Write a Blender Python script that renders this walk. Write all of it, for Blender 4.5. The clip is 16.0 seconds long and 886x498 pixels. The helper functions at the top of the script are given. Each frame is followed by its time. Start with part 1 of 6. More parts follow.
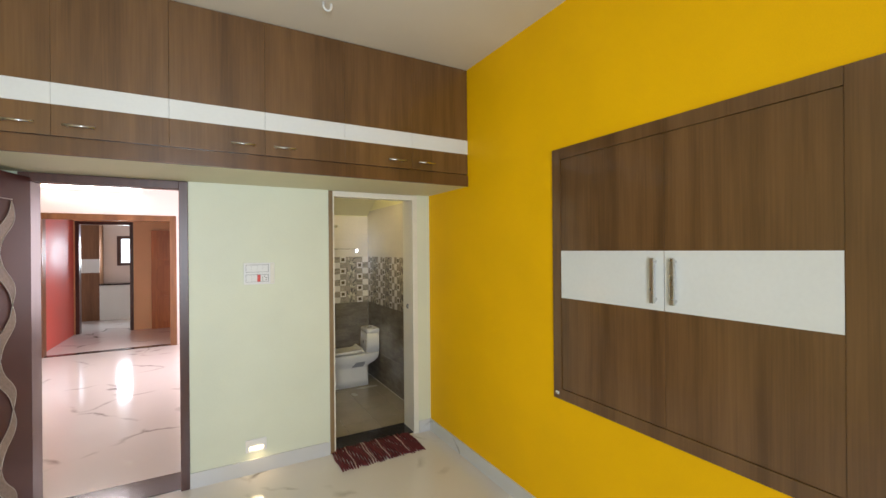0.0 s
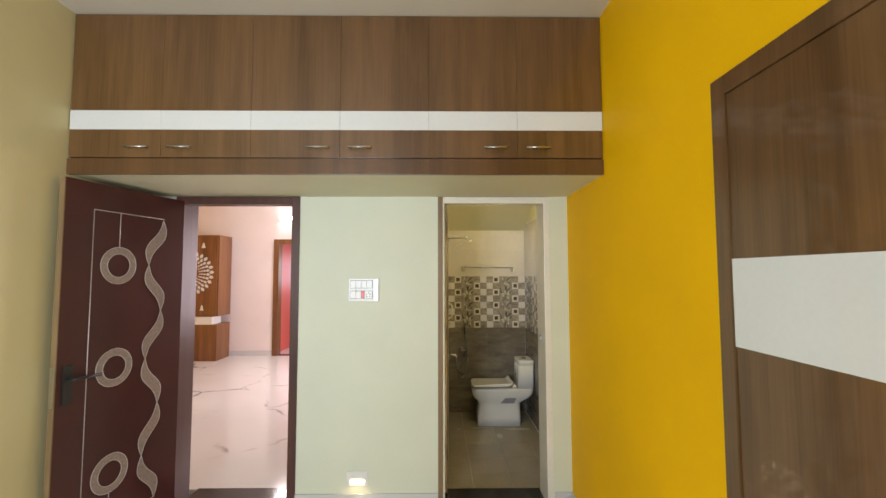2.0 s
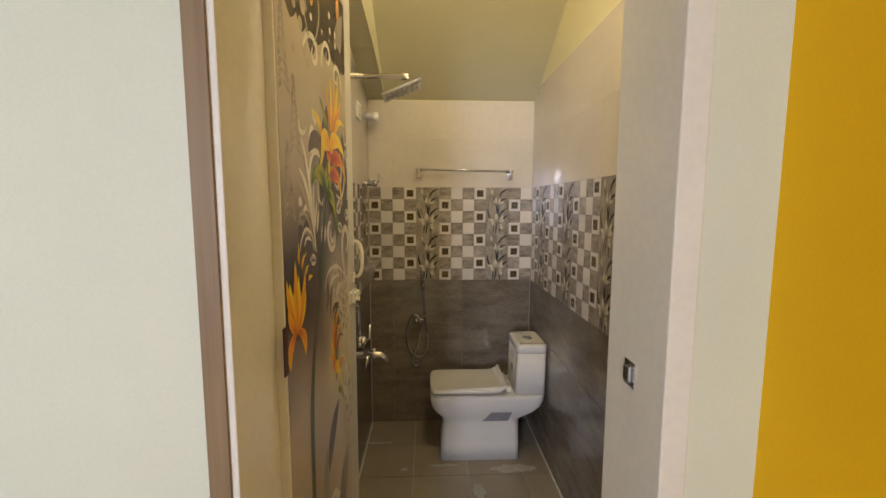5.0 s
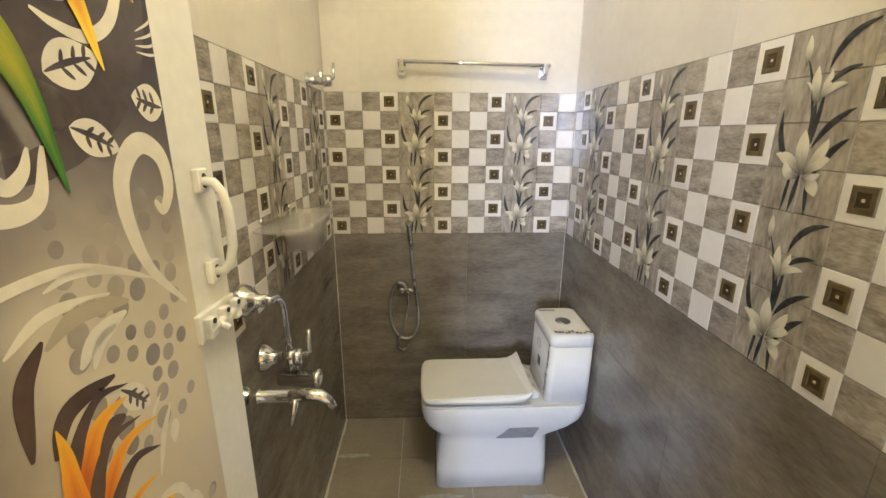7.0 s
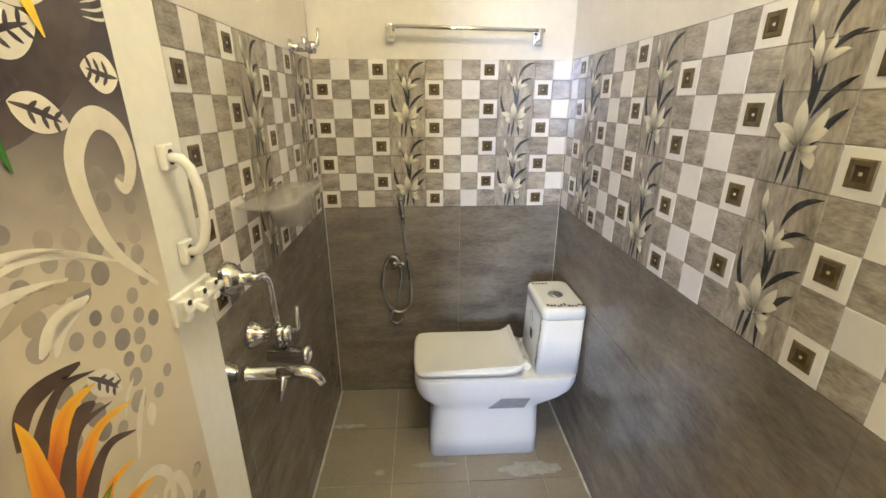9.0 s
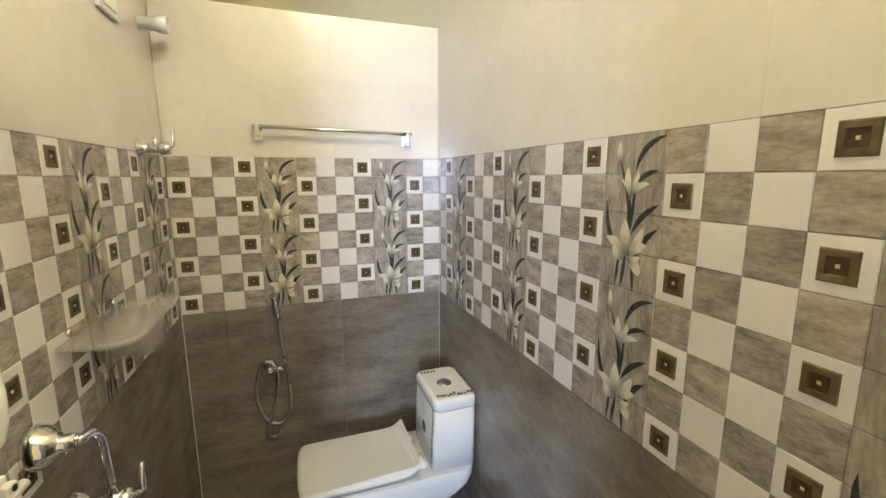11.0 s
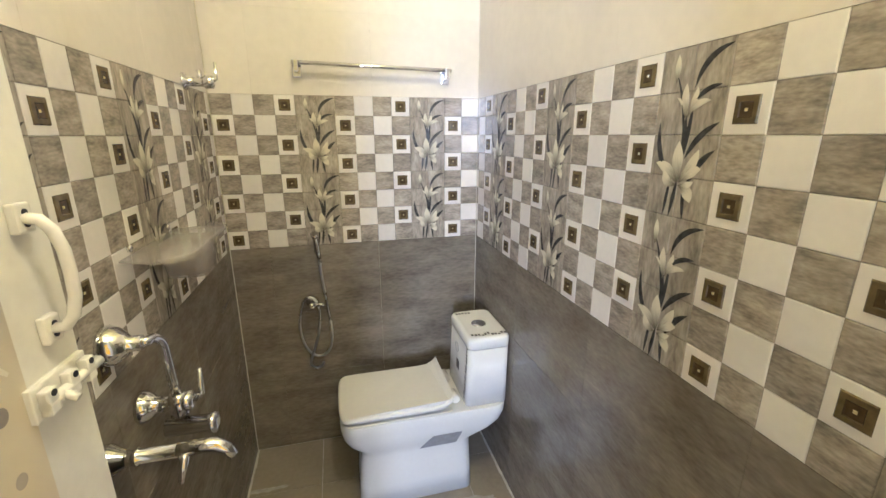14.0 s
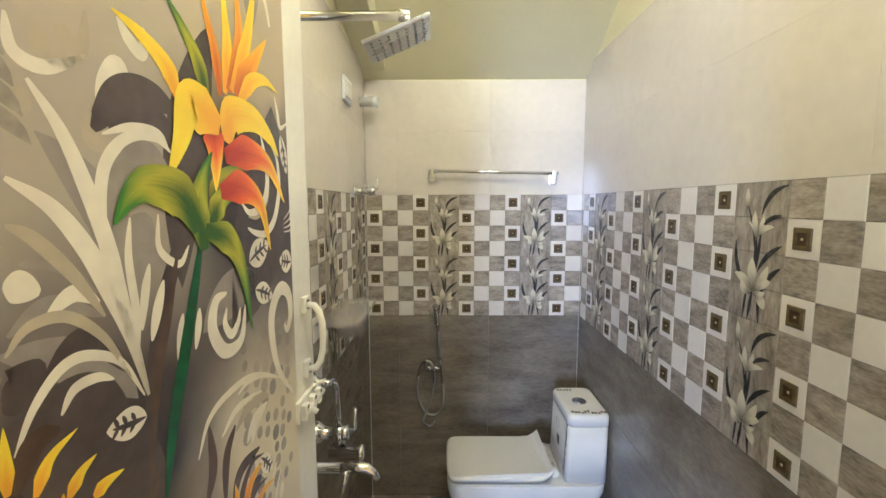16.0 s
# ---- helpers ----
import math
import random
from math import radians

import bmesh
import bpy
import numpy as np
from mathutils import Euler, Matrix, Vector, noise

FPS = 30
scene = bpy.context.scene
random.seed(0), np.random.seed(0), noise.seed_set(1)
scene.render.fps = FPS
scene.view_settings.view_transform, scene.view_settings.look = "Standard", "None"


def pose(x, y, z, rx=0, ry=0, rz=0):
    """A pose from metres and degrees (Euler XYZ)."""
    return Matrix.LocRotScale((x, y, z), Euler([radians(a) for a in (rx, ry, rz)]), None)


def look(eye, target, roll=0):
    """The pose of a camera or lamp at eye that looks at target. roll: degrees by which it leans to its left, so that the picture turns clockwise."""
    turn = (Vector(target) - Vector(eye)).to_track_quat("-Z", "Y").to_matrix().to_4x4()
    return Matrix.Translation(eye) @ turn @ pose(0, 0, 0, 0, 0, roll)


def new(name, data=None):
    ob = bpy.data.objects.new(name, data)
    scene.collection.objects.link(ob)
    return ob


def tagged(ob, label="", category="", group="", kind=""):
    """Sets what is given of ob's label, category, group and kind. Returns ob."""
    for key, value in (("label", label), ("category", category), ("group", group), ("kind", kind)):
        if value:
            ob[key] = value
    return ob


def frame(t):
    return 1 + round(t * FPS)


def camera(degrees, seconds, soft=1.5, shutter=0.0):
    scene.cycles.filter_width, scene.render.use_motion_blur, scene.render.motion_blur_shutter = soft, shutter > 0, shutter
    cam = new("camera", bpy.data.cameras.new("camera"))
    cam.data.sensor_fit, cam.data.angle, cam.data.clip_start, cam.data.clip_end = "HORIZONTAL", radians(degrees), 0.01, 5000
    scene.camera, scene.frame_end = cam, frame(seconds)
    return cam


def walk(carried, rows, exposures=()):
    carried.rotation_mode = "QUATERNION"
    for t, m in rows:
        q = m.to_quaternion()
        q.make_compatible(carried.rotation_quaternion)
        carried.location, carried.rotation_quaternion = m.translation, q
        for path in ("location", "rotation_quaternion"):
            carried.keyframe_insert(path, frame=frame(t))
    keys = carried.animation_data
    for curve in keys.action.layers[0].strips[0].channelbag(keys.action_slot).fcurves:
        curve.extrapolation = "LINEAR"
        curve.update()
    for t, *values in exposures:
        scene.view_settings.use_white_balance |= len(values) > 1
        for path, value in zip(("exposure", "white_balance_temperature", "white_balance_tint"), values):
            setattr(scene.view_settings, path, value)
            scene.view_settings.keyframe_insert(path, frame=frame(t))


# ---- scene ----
cam = camera(93.6, 16.0)
PATH = [
    (0, (-1.87, -5.364, 1.645), (-0.895, -3.617, 1.646), -0.5),
    (0.5, (-1.626, -5.392, 1.608), (-1.177, -3.446, 1.698), -0.3),
    (1, (-1.468, -5.294, 1.588), (-1.276, -3.307, 1.71), -0.1),
    (1.5, (-1.31, -5.11, 1.603), (-1.239, -3.115, 1.728), -0.2),
    (2, (-1.043, -4.897, 1.586), (-1.017, -2.9, 1.705), -0.1),
    (2.5, (-0.905, -4.626, 1.524), (-0.881, -2.627, 1.602), -0.2),
    (3, (-0.824, -4.239, 1.493), (-0.8, -2.239, 1.48), 0.0),
    (3.5, (-0.721, -3.821, 1.465), (-0.684, -1.824, 1.369), 0.1),
    (4, (-0.702, -3.401, 1.458), (-0.643, -1.408, 1.298), -0.0),
    (4.5, (-0.696, -3.0, 1.452), (-0.624, -1.01, 1.263), 0.1),
    (7, (-0.649, -1.768, 1.38), (-0.567, 0.16, 0.853), 0.2),
    (7.5, (-0.633, -1.748, 1.338), (-0.555, 0.129, 0.653), 0.0),
    (8, (-0.617, -1.749, 1.328), (-0.545, 0.087, 0.537), 0.0),
    (10.5, (-0.648, -1.731, 1.485), (-0.224, 0.19, 1.125), -0.2),
    (11, (-0.619, -1.718, 1.473), (0.035, 0.142, 1.135), -0.2),
    (11.5, (-0.611, -1.715, 1.454), (0.23, 0.064, 1.097), -0.4),
    (12, (-0.602, -1.716, 1.428), (0.361, -0.007, 1.037), -0.4),
    (12.5, (-0.609, -1.7, 1.39), (0.371, -0.015, 0.943), -0.2),
    (13, (-0.619, -1.71, 1.392), (0.273, 0.012, 0.903), -0.1),
    (13.5, (-0.611, -1.713, 1.387), (0.084, 0.087, 0.861), -0.1),
    (14, (-0.626, -1.723, 1.404), (-0.148, 0.145, 0.874), -0.1),
    (14.5, (-0.634, -1.741, 1.418), (-0.369, 0.179, 0.927), -0.1),
    (15, (-0.633, -1.75, 1.45), (-0.521, 0.204, 1.038), -0.2),
    (15.5, (-0.637, -1.803, 1.498), (-0.61, 0.174, 1.196), -0.2),
    (16, (-0.681, -1.973, 1.508), (-0.689, 0.015, 1.295), -0.1),
]
EXPOSURES = [(0, -0.22, 6700, 14), (1.0, -0.2, 6700, 14), (2.3, -0.1, 6750, 15), (3.0, -0.16, 6750, 16), (3.5, -0.32, 6500, 16), (4.0, -0.42, 6500, 20), (4.5, -0.28, 6500, 28), (7.0, 1.06, 5450, 23), (8.0, 1.36, 5480, 23), (10.5, 0.94, 5250, 22), (11.0, 0.98, 5300, 22), (12.5, 1.12, 5400, 24), (13.5, 1.22, 5380, 23), (14.5, 1.13, 5200, 23), (15.0, 1.09, 5150, 22), (16.0, 0.84, 4980, 23)]
walk(cam, [(t, look(eye, target, roll)) for t, eye, target, roll in PATH], EXPOSURES)

# ---- world and lights ----
world = bpy.data.worlds.new("world")
scene.world = world
world.use_nodes = True
wn = world.node_tree
sky = wn.nodes.new("ShaderNodeTexSky")
sky.sky_type = "NISHITA"
sky.sun_disc = False
sky.sun_elevation, sky.sun_rotation = radians(48), radians(150)
wn.links.new(sky.outputs[0], wn.nodes["Background"].inputs[0])
wn.nodes["Background"].inputs[1].default_value = 0.1


def area_light(name, m, w, h, watts, color, spread=180):
    data = bpy.data.lights.new(name, "AREA")
    data.shape, data.size, data.size_y, data.energy, data.color = "RECTANGLE", w, h, watts, color
    data.spread = radians(spread)
    ob = new(name, data)
    ob.matrix_world = m
    return ob


def point_light(name, place, watts, color, radius):
    data = bpy.data.lights.new(name, "POINT")
    data.energy, data.color, data.shadow_soft_size = watts, color, radius
    ob = new(name, data)
    ob.location = place
    return ob


DAY = (0.76, 0.88, 1.0)
WARM = (1.0, 0.85, 0.57)
# daylight in the two panes of the bedroom window and the kitchen window, and the lamps of hall and bathroom
for pane_x in (-2.355, -2.005):
    area_light("bedroom_window_light", look((pane_x, -6.52, 1.60), (pane_x, 0, 1.55)), 0.27, 1.3, 35, DAY, 138)
# added pinkish fill that brightens the hall; this wall has no window
area_light("hall_fill_light", look((-1.32, 1.6, 1.6), (-6, 1.6, 1.2)), 1.8, 1.4, 102, (1.0, 0.87, 0.97))
area_light("kitchen_window_light", look((-3.66, 7.84, 1.65), (-3.66, 0, 1.2)), 0.5, 0.6, 45, DAY)
point_light("bathroom_lamp_light", (-0.36, -1.60, 2.84), 18, WARM, 0.05)
area_light("hall_tube_light", look((-3.6, 3.16, 2.56), (-3.6, 2.0, 1.9)), 0.9, 0.06, 22, (1.0, 0.95, 0.97))
area_light("footlight_light", look((-1.585, -2.012, 0.185), (-1.585, -2.15, 0.0)), 0.09, 0.03, 0.22, (1.0, 0.72, 0.38))


# ---- materials ----
def material(name, color, rough=0.5, metal=0.0, vary=0.08, scale=6.0, bump=0.0, fine=60.0, tint=None, coat=0.0, stretch=(1, 1, 1), random_vary=0.0):
    """A surface with colour varied at two scales and a fine relief."""
    m = bpy.data.materials.new(name)
    m.use_nodes = True
    nt = m.node_tree
    b = nt.nodes["Principled BSDF"]
    b.inputs["Roughness"].default_value = rough
    b.inputs["Metallic"].default_value = metal
    b.inputs["Coat Weight"].default_value = coat
    b.inputs["Coat Roughness"].default_value = 0.06
    tc = nt.nodes.new("ShaderNodeTexCoord")
    geo = nt.nodes.new("ShaderNodeNewGeometry")
    mp = nt.nodes.new("ShaderNodeMapping")
    mp.inputs["Scale"].default_value = stretch
    nt.links.new(geo.outputs["Position"], mp.inputs["Vector"])
    n1, n2 = nt.nodes.new("ShaderNodeTexNoise"), nt.nodes.new("ShaderNodeTexNoise")
    for n, s, d in ((n1, scale, 3), (n2, fine, 4)):
        n.inputs["Scale"].default_value = s
        n.inputs["Detail"].default_value = d
        nt.links.new(mp.outputs[0], n.inputs["Vector"])
    mix = nt.nodes.new("ShaderNodeMix")
    mix.data_type = "FLOAT"
    mix.inputs[0].default_value = 0.4
    nt.links.new(n1.outputs["Fac"], mix.inputs[2])
    nt.links.new(n2.outputs["Fac"], mix.inputs[3])
    ramp = nt.nodes.new("ShaderNodeValToRGB")
    lo = tuple(c * (1 - vary * 2) for c in color)
    hi = tint or tuple(min(1, c * (1 + vary * 2)) for c in color)
    ramp.color_ramp.elements[0].position, ramp.color_ramp.elements[1].position = 0.32, 0.68
    ramp.color_ramp.elements[0].color = (*lo, 1)
    ramp.color_ramp.elements[1].color = (*hi, 1)
    nt.links.new(mix.outputs[0], ramp.inputs[0])
    out = ramp.outputs[0]
    if random_vary:
        info = nt.nodes.new("ShaderNodeObjectInfo")
        rng = nt.nodes.new("ShaderNodeMapRange")
        rng.inputs["To Min"].default_value, rng.inputs["To Max"].default_value = 1 - random_vary, 1 + random_vary
        nt.links.new(info.outputs["Random"], rng.inputs["Value"])
        mul = nt.nodes.new("ShaderNodeVectorMath")
        mul.operation = "SCALE"
        nt.links.new(out, mul.inputs[0])
        nt.links.new(rng.outputs[0], mul.inputs["Scale"])
        out = mul.outputs[0]
    nt.links.new(out, b.inputs["Base Color"])
    rr = nt.nodes.new("ShaderNodeMapRange")
    rr.inputs["To Min"].default_value, rr.inputs["To Max"].default_value = max(0.02, rough * 0.8), min(1, rough * 1.2)
    nt.links.new(n1.outputs["Fac"], rr.inputs["Value"])
    nt.links.new(rr.outputs[0], b.inputs["Roughness"])
    if bump:
        bp = nt.nodes.new("ShaderNodeBump")
        bp.inputs["Strength"].default_value = bump
        bp.inputs["Distance"].default_value = 0.002
        nt.links.new(mix.outputs[0], bp.inputs["Height"])
        nt.links.new(bp.outputs[0], b.inputs["Normal"])
    return m


def emitter(name, color, strength):
    m = bpy.data.materials.new(name)
    m.use_nodes = True
    b = m.node_tree.nodes["Principled BSDF"]
    b.inputs["Base Color"].default_value = (*color, 1)
    b.inputs["Emission Color"].default_value = (*color, 1)
    b.inputs["Emission Strength"].default_value = strength
    return m


def marble(name, color, vein, rough, scale):
    """Polished vitrified stone with thin broken grey veins."""
    m = bpy.data.materials.new(name)
    m.use_nodes = True
    nt = m.node_tree
    b = nt.nodes["Principled BSDF"]
    b.inputs["Roughness"].default_value = rough
    geo = nt.nodes.new("ShaderNodeNewGeometry")
    warp = nt.nodes.new("ShaderNodeTexNoise")
    warp.inputs["Scale"].default_value, warp.inputs["Detail"].default_value = scale, 5
    nt.links.new(geo.outputs["Position"], warp.inputs["Vector"])
    add = nt.nodes.new("ShaderNodeVectorMath")
    add.operation = "MULTIPLY_ADD"
    add.inputs[1].default_value = (0.55, 0.55, 0.55)
    nt.links.new(warp.outputs["Color"], add.inputs[0])
    nt.links.new(geo.outputs["Position"], add.inputs[2])
    vor = nt.nodes.new("ShaderNodeTexVoronoi")
    vor.feature = "DISTANCE_TO_EDGE"
    vor.inputs["Scale"].default_value = scale * 0.75
    nt.links.new(add.outputs[0], vor.inputs["Vector"])
    line = nt.nodes.new("ShaderNodeMapRange")
    line.inputs["From Min"].default_value, line.inputs["From Max"].default_value = 0.0, 0.028
    line.inputs["To Min"].default_value, line.inputs["To Max"].default_value = 1.0, 0.0
    nt.links.new(vor.outputs["Distance"], line.inputs["Value"])
    gate = nt.nodes.new("ShaderNodeTexNoise")
    gate.inputs["Scale"].default_value = scale * 1.1
    nt.links.new(geo.outputs["Position"], gate.inputs["Vector"])
    gr = nt.nodes.new("ShaderNodeMapRange")
    gr.inputs["From Min"].default_value, gr.inputs["From Max"].default_value = 0.5, 0.62
    nt.links.new(gate.outputs["Fac"], gr.inputs["Value"])
    mul = nt.nodes.new("ShaderNodeMath")
    mul.operation = "MULTIPLY"
    nt.links.new(line.outputs[0], mul.inputs[0])
    nt.links.new(gr.outputs[0], mul.inputs[1])
    base = nt.nodes.new("ShaderNodeValToRGB")
    base.color_ramp.elements[0].color = (*(c * 0.9 for c in color), 1)
    base.color_ramp.elements[1].color = (*color, 1)
    nt.links.new(warp.outputs["Fac"], base.inputs[0])
    mix = nt.nodes.new("ShaderNodeMix")
    mix.data_type = "RGBA"
    nt.links.new(mul.outputs[0], mix.inputs["Factor"])
    nt.links.new(base.outputs[0], mix.inputs["A"])
    mix.inputs["B"].default_value = (*vein, 1)
    nt.links.new(mix.outputs["Result"], b.inputs["Base Color"])
    return m


def laminate(name, dark, light, rough=0.3, scale=1.0, film=0.0):
    """Wood-print laminate: long upright grain with broad darker streaks; film adds a wavy clear skin."""
    m = bpy.data.materials.new(name)
    m.use_nodes = True
    nt = m.node_tree
    b = nt.nodes["Principled BSDF"]
    b.inputs["Roughness"].default_value = rough
    geo = nt.nodes.new("ShaderNodeNewGeometry")
    streams = []
    for s, st, det in ((7.0 * scale, (1, 1, 0.05), 1), (22.0 * scale, (1, 1, 0.09), 4), (120.0 * scale, (1, 1, 0.02), 3)):
        mp = nt.nodes.new("ShaderNodeMapping")
        mp.inputs["Scale"].default_value = st
        nt.links.new(geo.outputs["Position"], mp.inputs["Vector"])
        n = nt.nodes.new("ShaderNodeTexNoise")
        n.inputs["Scale"].default_value, n.inputs["Detail"].default_value = s, det
        n.inputs["Distortion"].default_value = 0.4
        nt.links.new(mp.outputs[0], n.inputs["Vector"])
        streams.append(n)
    a = nt.nodes.new("ShaderNodeMix")
    a.data_type = "FLOAT"
    a.inputs[0].default_value = 0.42
    nt.links.new(streams[0].outputs["Fac"], a.inputs[2])
    nt.links.new(streams[1].outputs["Fac"], a.inputs[3])
    c = nt.nodes.new("ShaderNodeMix")
    c.data_type = "FLOAT"
    c.inputs[0].default_value = 0.22
    nt.links.new(a.outputs[0], c.inputs[2])
    nt.links.new(streams[2].outputs["Fac"], c.inputs[3])
    ramp = nt.nodes.new("ShaderNodeValToRGB")
    ramp.color_ramp.elements[0].position, ramp.color_ramp.elements[1].position = 0.36, 0.62
    ramp.color_ramp.elements[0].color, ramp.color_ramp.elements[1].color = (*dark, 1), (*light, 1)
    nt.links.new(c.outputs[0], ramp.inputs[0])
    nt.links.new(ramp.outputs[0], b.inputs["Base Color"])
    bp = nt.nodes.new("ShaderNodeBump")
    bp.inputs["Strength"].default_value, bp.inputs["Distance"].default_value = 0.08, 0.001
    nt.links.new(c.outputs[0], bp.inputs["Height"])
    nt.links.new(bp.outputs[0], b.inputs["Normal"])
    if film:
        b.inputs["Coat Weight"].default_value, b.inputs["Coat Roughness"].default_value = film, 0.07
        wave = nt.nodes.new("ShaderNodeTexNoise")
        wave.inputs["Scale"].default_value, wave.inputs["Detail"].default_value = 11.0, 2.0
        nt.links.new(geo.outputs["Position"], wave.inputs["Vector"])
        skin = nt.nodes.new("ShaderNodeBump")
        skin.inputs["Strength"].default_value, skin.inputs["Distance"].default_value = 0.5, 0.012
        nt.links.new(wave.outputs["Fac"], skin.inputs["Height"])
        nt.links.new(skin.outputs[0], b.inputs["Coat Normal"])
    return m


M = {
    "pale_green": material("pale_green_paint", (0.72, 0.76, 0.62), 0.55, vary=0.025, scale=2, bump=0.12, fine=220),
    "cream": material("cream_paint", (0.74, 0.665, 0.37), 0.55, vary=0.03, scale=2, bump=0.12, fine=220),
    "yellow": material("yellow_paint", (0.93, 0.52, 0.0), 0.6, vary=0.03, scale=2, bump=0.12, fine=220),
    "soffit": material("soffit_paint", (0.71, 0.69, 0.50), 0.6, vary=0.03, scale=2, bump=0.15, fine=200),
    "ceiling": material("ceiling_paint", (0.72, 0.68, 0.60), 0.65, vary=0.025, scale=2, bump=0.15, fine=200),
    "bath_paint": material("bath_cream_paint", (0.76, 0.72, 0.48), 0.6, vary=0.03, scale=2, bump=0.12, fine=200),
    "hall_paint": material("hall_pink_white_paint", (0.82, 0.74, 0.72), 0.55, vary=0.02, scale=2, bump=0.1, fine=220),
    "red": material("red_paint", (0.72, 0.13, 0.10), 0.5, vary=0.03, scale=2, bump=0.1, fine=220),
    "marble": marble("white_marble_tile", (0.74, 0.72, 0.70), (0.22, 0.20, 0.19), 0.1, 1.5),
    "skirting": marble("marble_skirting", (0.66, 0.67, 0.68), (0.30, 0.30, 0.31), 0.15, 2.2),
    "granite": material("black_granite", (0.018, 0.018, 0.02), 0.12, vary=0.4, scale=90, fine=320),
    "walnut": laminate("walnut_laminate", (0.092, 0.042, 0.012), (0.180, 0.090, 0.032), 0.34, film=0.4),
    "walnut_edge": laminate("dark_walnut_frame", (0.078, 0.034, 0.011), (0.150, 0.070, 0.026), 0.3, film=0.4),
    "hall_wood": laminate("hall_walnut_laminate", (0.13, 0.050, 0.018), (0.24, 0.105, 0.042), 0.4),
    "teak": laminate("carved_teak", (0.36, 0.11, 0.02), (0.55, 0.20, 0.05), 0.4),
    "frame_wood": laminate("brown_door_frame", (0.050, 0.018, 0.013), (0.095, 0.036, 0.025), 0.35),
    "maroon": material("maroon_door_skin", (0.062, 0.013, 0.011), 0.32, vary=0.1, scale=3, fine=140, bump=0.05),
    "groove": material("silver_groove", (0.55, 0.50, 0.47), 0.3, metal=0.5, vary=0.05),
    "inlay": material("greyish_inlay", (0.30, 0.235, 0.20), 0.4, vary=0.16, scale=90, fine=300, stretch=(1, 1, 1)),
    "white_lam": material("white_gloss_laminate", (0.74, 0.76, 0.75), 0.14, vary=0.015, scale=3),
    "white_pvc": material("white_pvc", (0.82, 0.80, 0.72), 0.2, vary=0.03, scale=4),
    "plate_white": material("white_switch_plastic", (0.78, 0.79, 0.78), 0.3, vary=0.01),
    "plate_grey": material("grey_switch_line", (0.30, 0.31, 0.32), 0.4, vary=0.02),
    "red_plastic": material("red_switch", (0.75, 0.06, 0.04), 0.3, vary=0.02),
    "black": material("black_plastic", (0.02, 0.02, 0.02), 0.4, vary=0.1),
    "chrome": material("chrome", (0.75, 0.75, 0.76), 0.09, metal=1.0, vary=0.01),
    "steel": material("brushed_steel", (0.60, 0.60, 0.60), 0.28, metal=1.0, vary=0.04, fine=260),
    "ceramic": material("white_ceramic", (0.80, 0.79, 0.76), 0.08, vary=0.012, scale=3),
    "seat": material("ivory_seat_plastic", (0.78, 0.76, 0.70), 0.22, vary=0.015, scale=3),
    "tile_grey": material("grey_stone_tile", (0.175, 0.148, 0.112), 0.17, vary=0.13, scale=5.5, fine=38, bump=0.06, tint=(0.265, 0.230, 0.180), stretch=(1, 1, 3.2), random_vary=0.05),
    "cell_grey": material("grey_veined_cell", (0.325, 0.284, 0.232), 0.15, vary=0.26, scale=15, fine=70, bump=0.14, stretch=(1, 1, 3.0), random_vary=0.13),
    "cell_lily": material("pale_upright_streak_cell", (0.335, 0.295, 0.240), 0.15, vary=0.24, scale=22, fine=80, bump=0.14, stretch=(1.8, 1.8, 0.6), random_vary=0.07),
    "cell_white": material("white_gloss_cell", (0.75, 0.71, 0.66), 0.1, vary=0.025, scale=9, random_vary=0.03),
    "cell_brown": material("brown_glass_cell", (0.125, 0.092, 0.040), 0.08, vary=0.12, scale=60),
    "cell_core": material("dark_bronze_core", (0.07, 0.045, 0.02), 0.15, vary=0.15, scale=80),
    "cell_glint": material("painted_gold_glint", (0.50, 0.42, 0.22), 0.1, vary=0.02),
    "leaf_dark": material("charcoal_leaf", (0.045, 0.045, 0.042), 0.2, vary=0.2, scale=60),
    "tile_cream": material("cream_wall_tile", (0.70, 0.65, 0.57), 0.13, vary=0.03, scale=3, fine=30, random_vary=0.015),
    "grout": material("grey_grout", (0.46, 0.44, 0.39), 0.8, vary=0.1, scale=30),
    "bath_floor": material("grey_floor_tile", (0.31, 0.27, 0.205), 0.22, vary=0.06, scale=4, fine=50, bump=0.05, random_vary=0.04),
    "tube_glow": emitter("glowing_tube", (1.0, 0.96, 0.97), 30),
    "foot_glow": emitter("warm_footlight_glow", (1.0, 0.78, 0.45), 10),
    "crystal_glow": emitter("glowing_crystal", (0.80, 1.0, 0.92), 9),
    "peach": material("peach_paint", (0.80, 0.50, 0.26), 0.5, vary=0.02, scale=2),
    "outdoors": emitter("bright_outdoors", (0.80, 0.90, 1.0), 2.4),
}

M["yellow"].node_tree.nodes["Principled BSDF"].inputs["Specular IOR Level"].default_value = 0.2


# ---- mesh helpers ----
def add_box(bm, x0, x1, y0, y1, z0, z1, mat=0):
    vs = [bm.verts.new((x, y, z)) for x in (x0, x1) for y in (y0, y1) for z in (z0, z1)]
    for idx in ((0, 1, 3, 2), (4, 6, 7, 5), (0, 4, 5, 1), (2, 3, 7, 6), (0, 2, 6, 4), (1, 5, 7, 3)):
        bm.faces.new([vs[i] for i in idx]).material_index = mat
    return vs


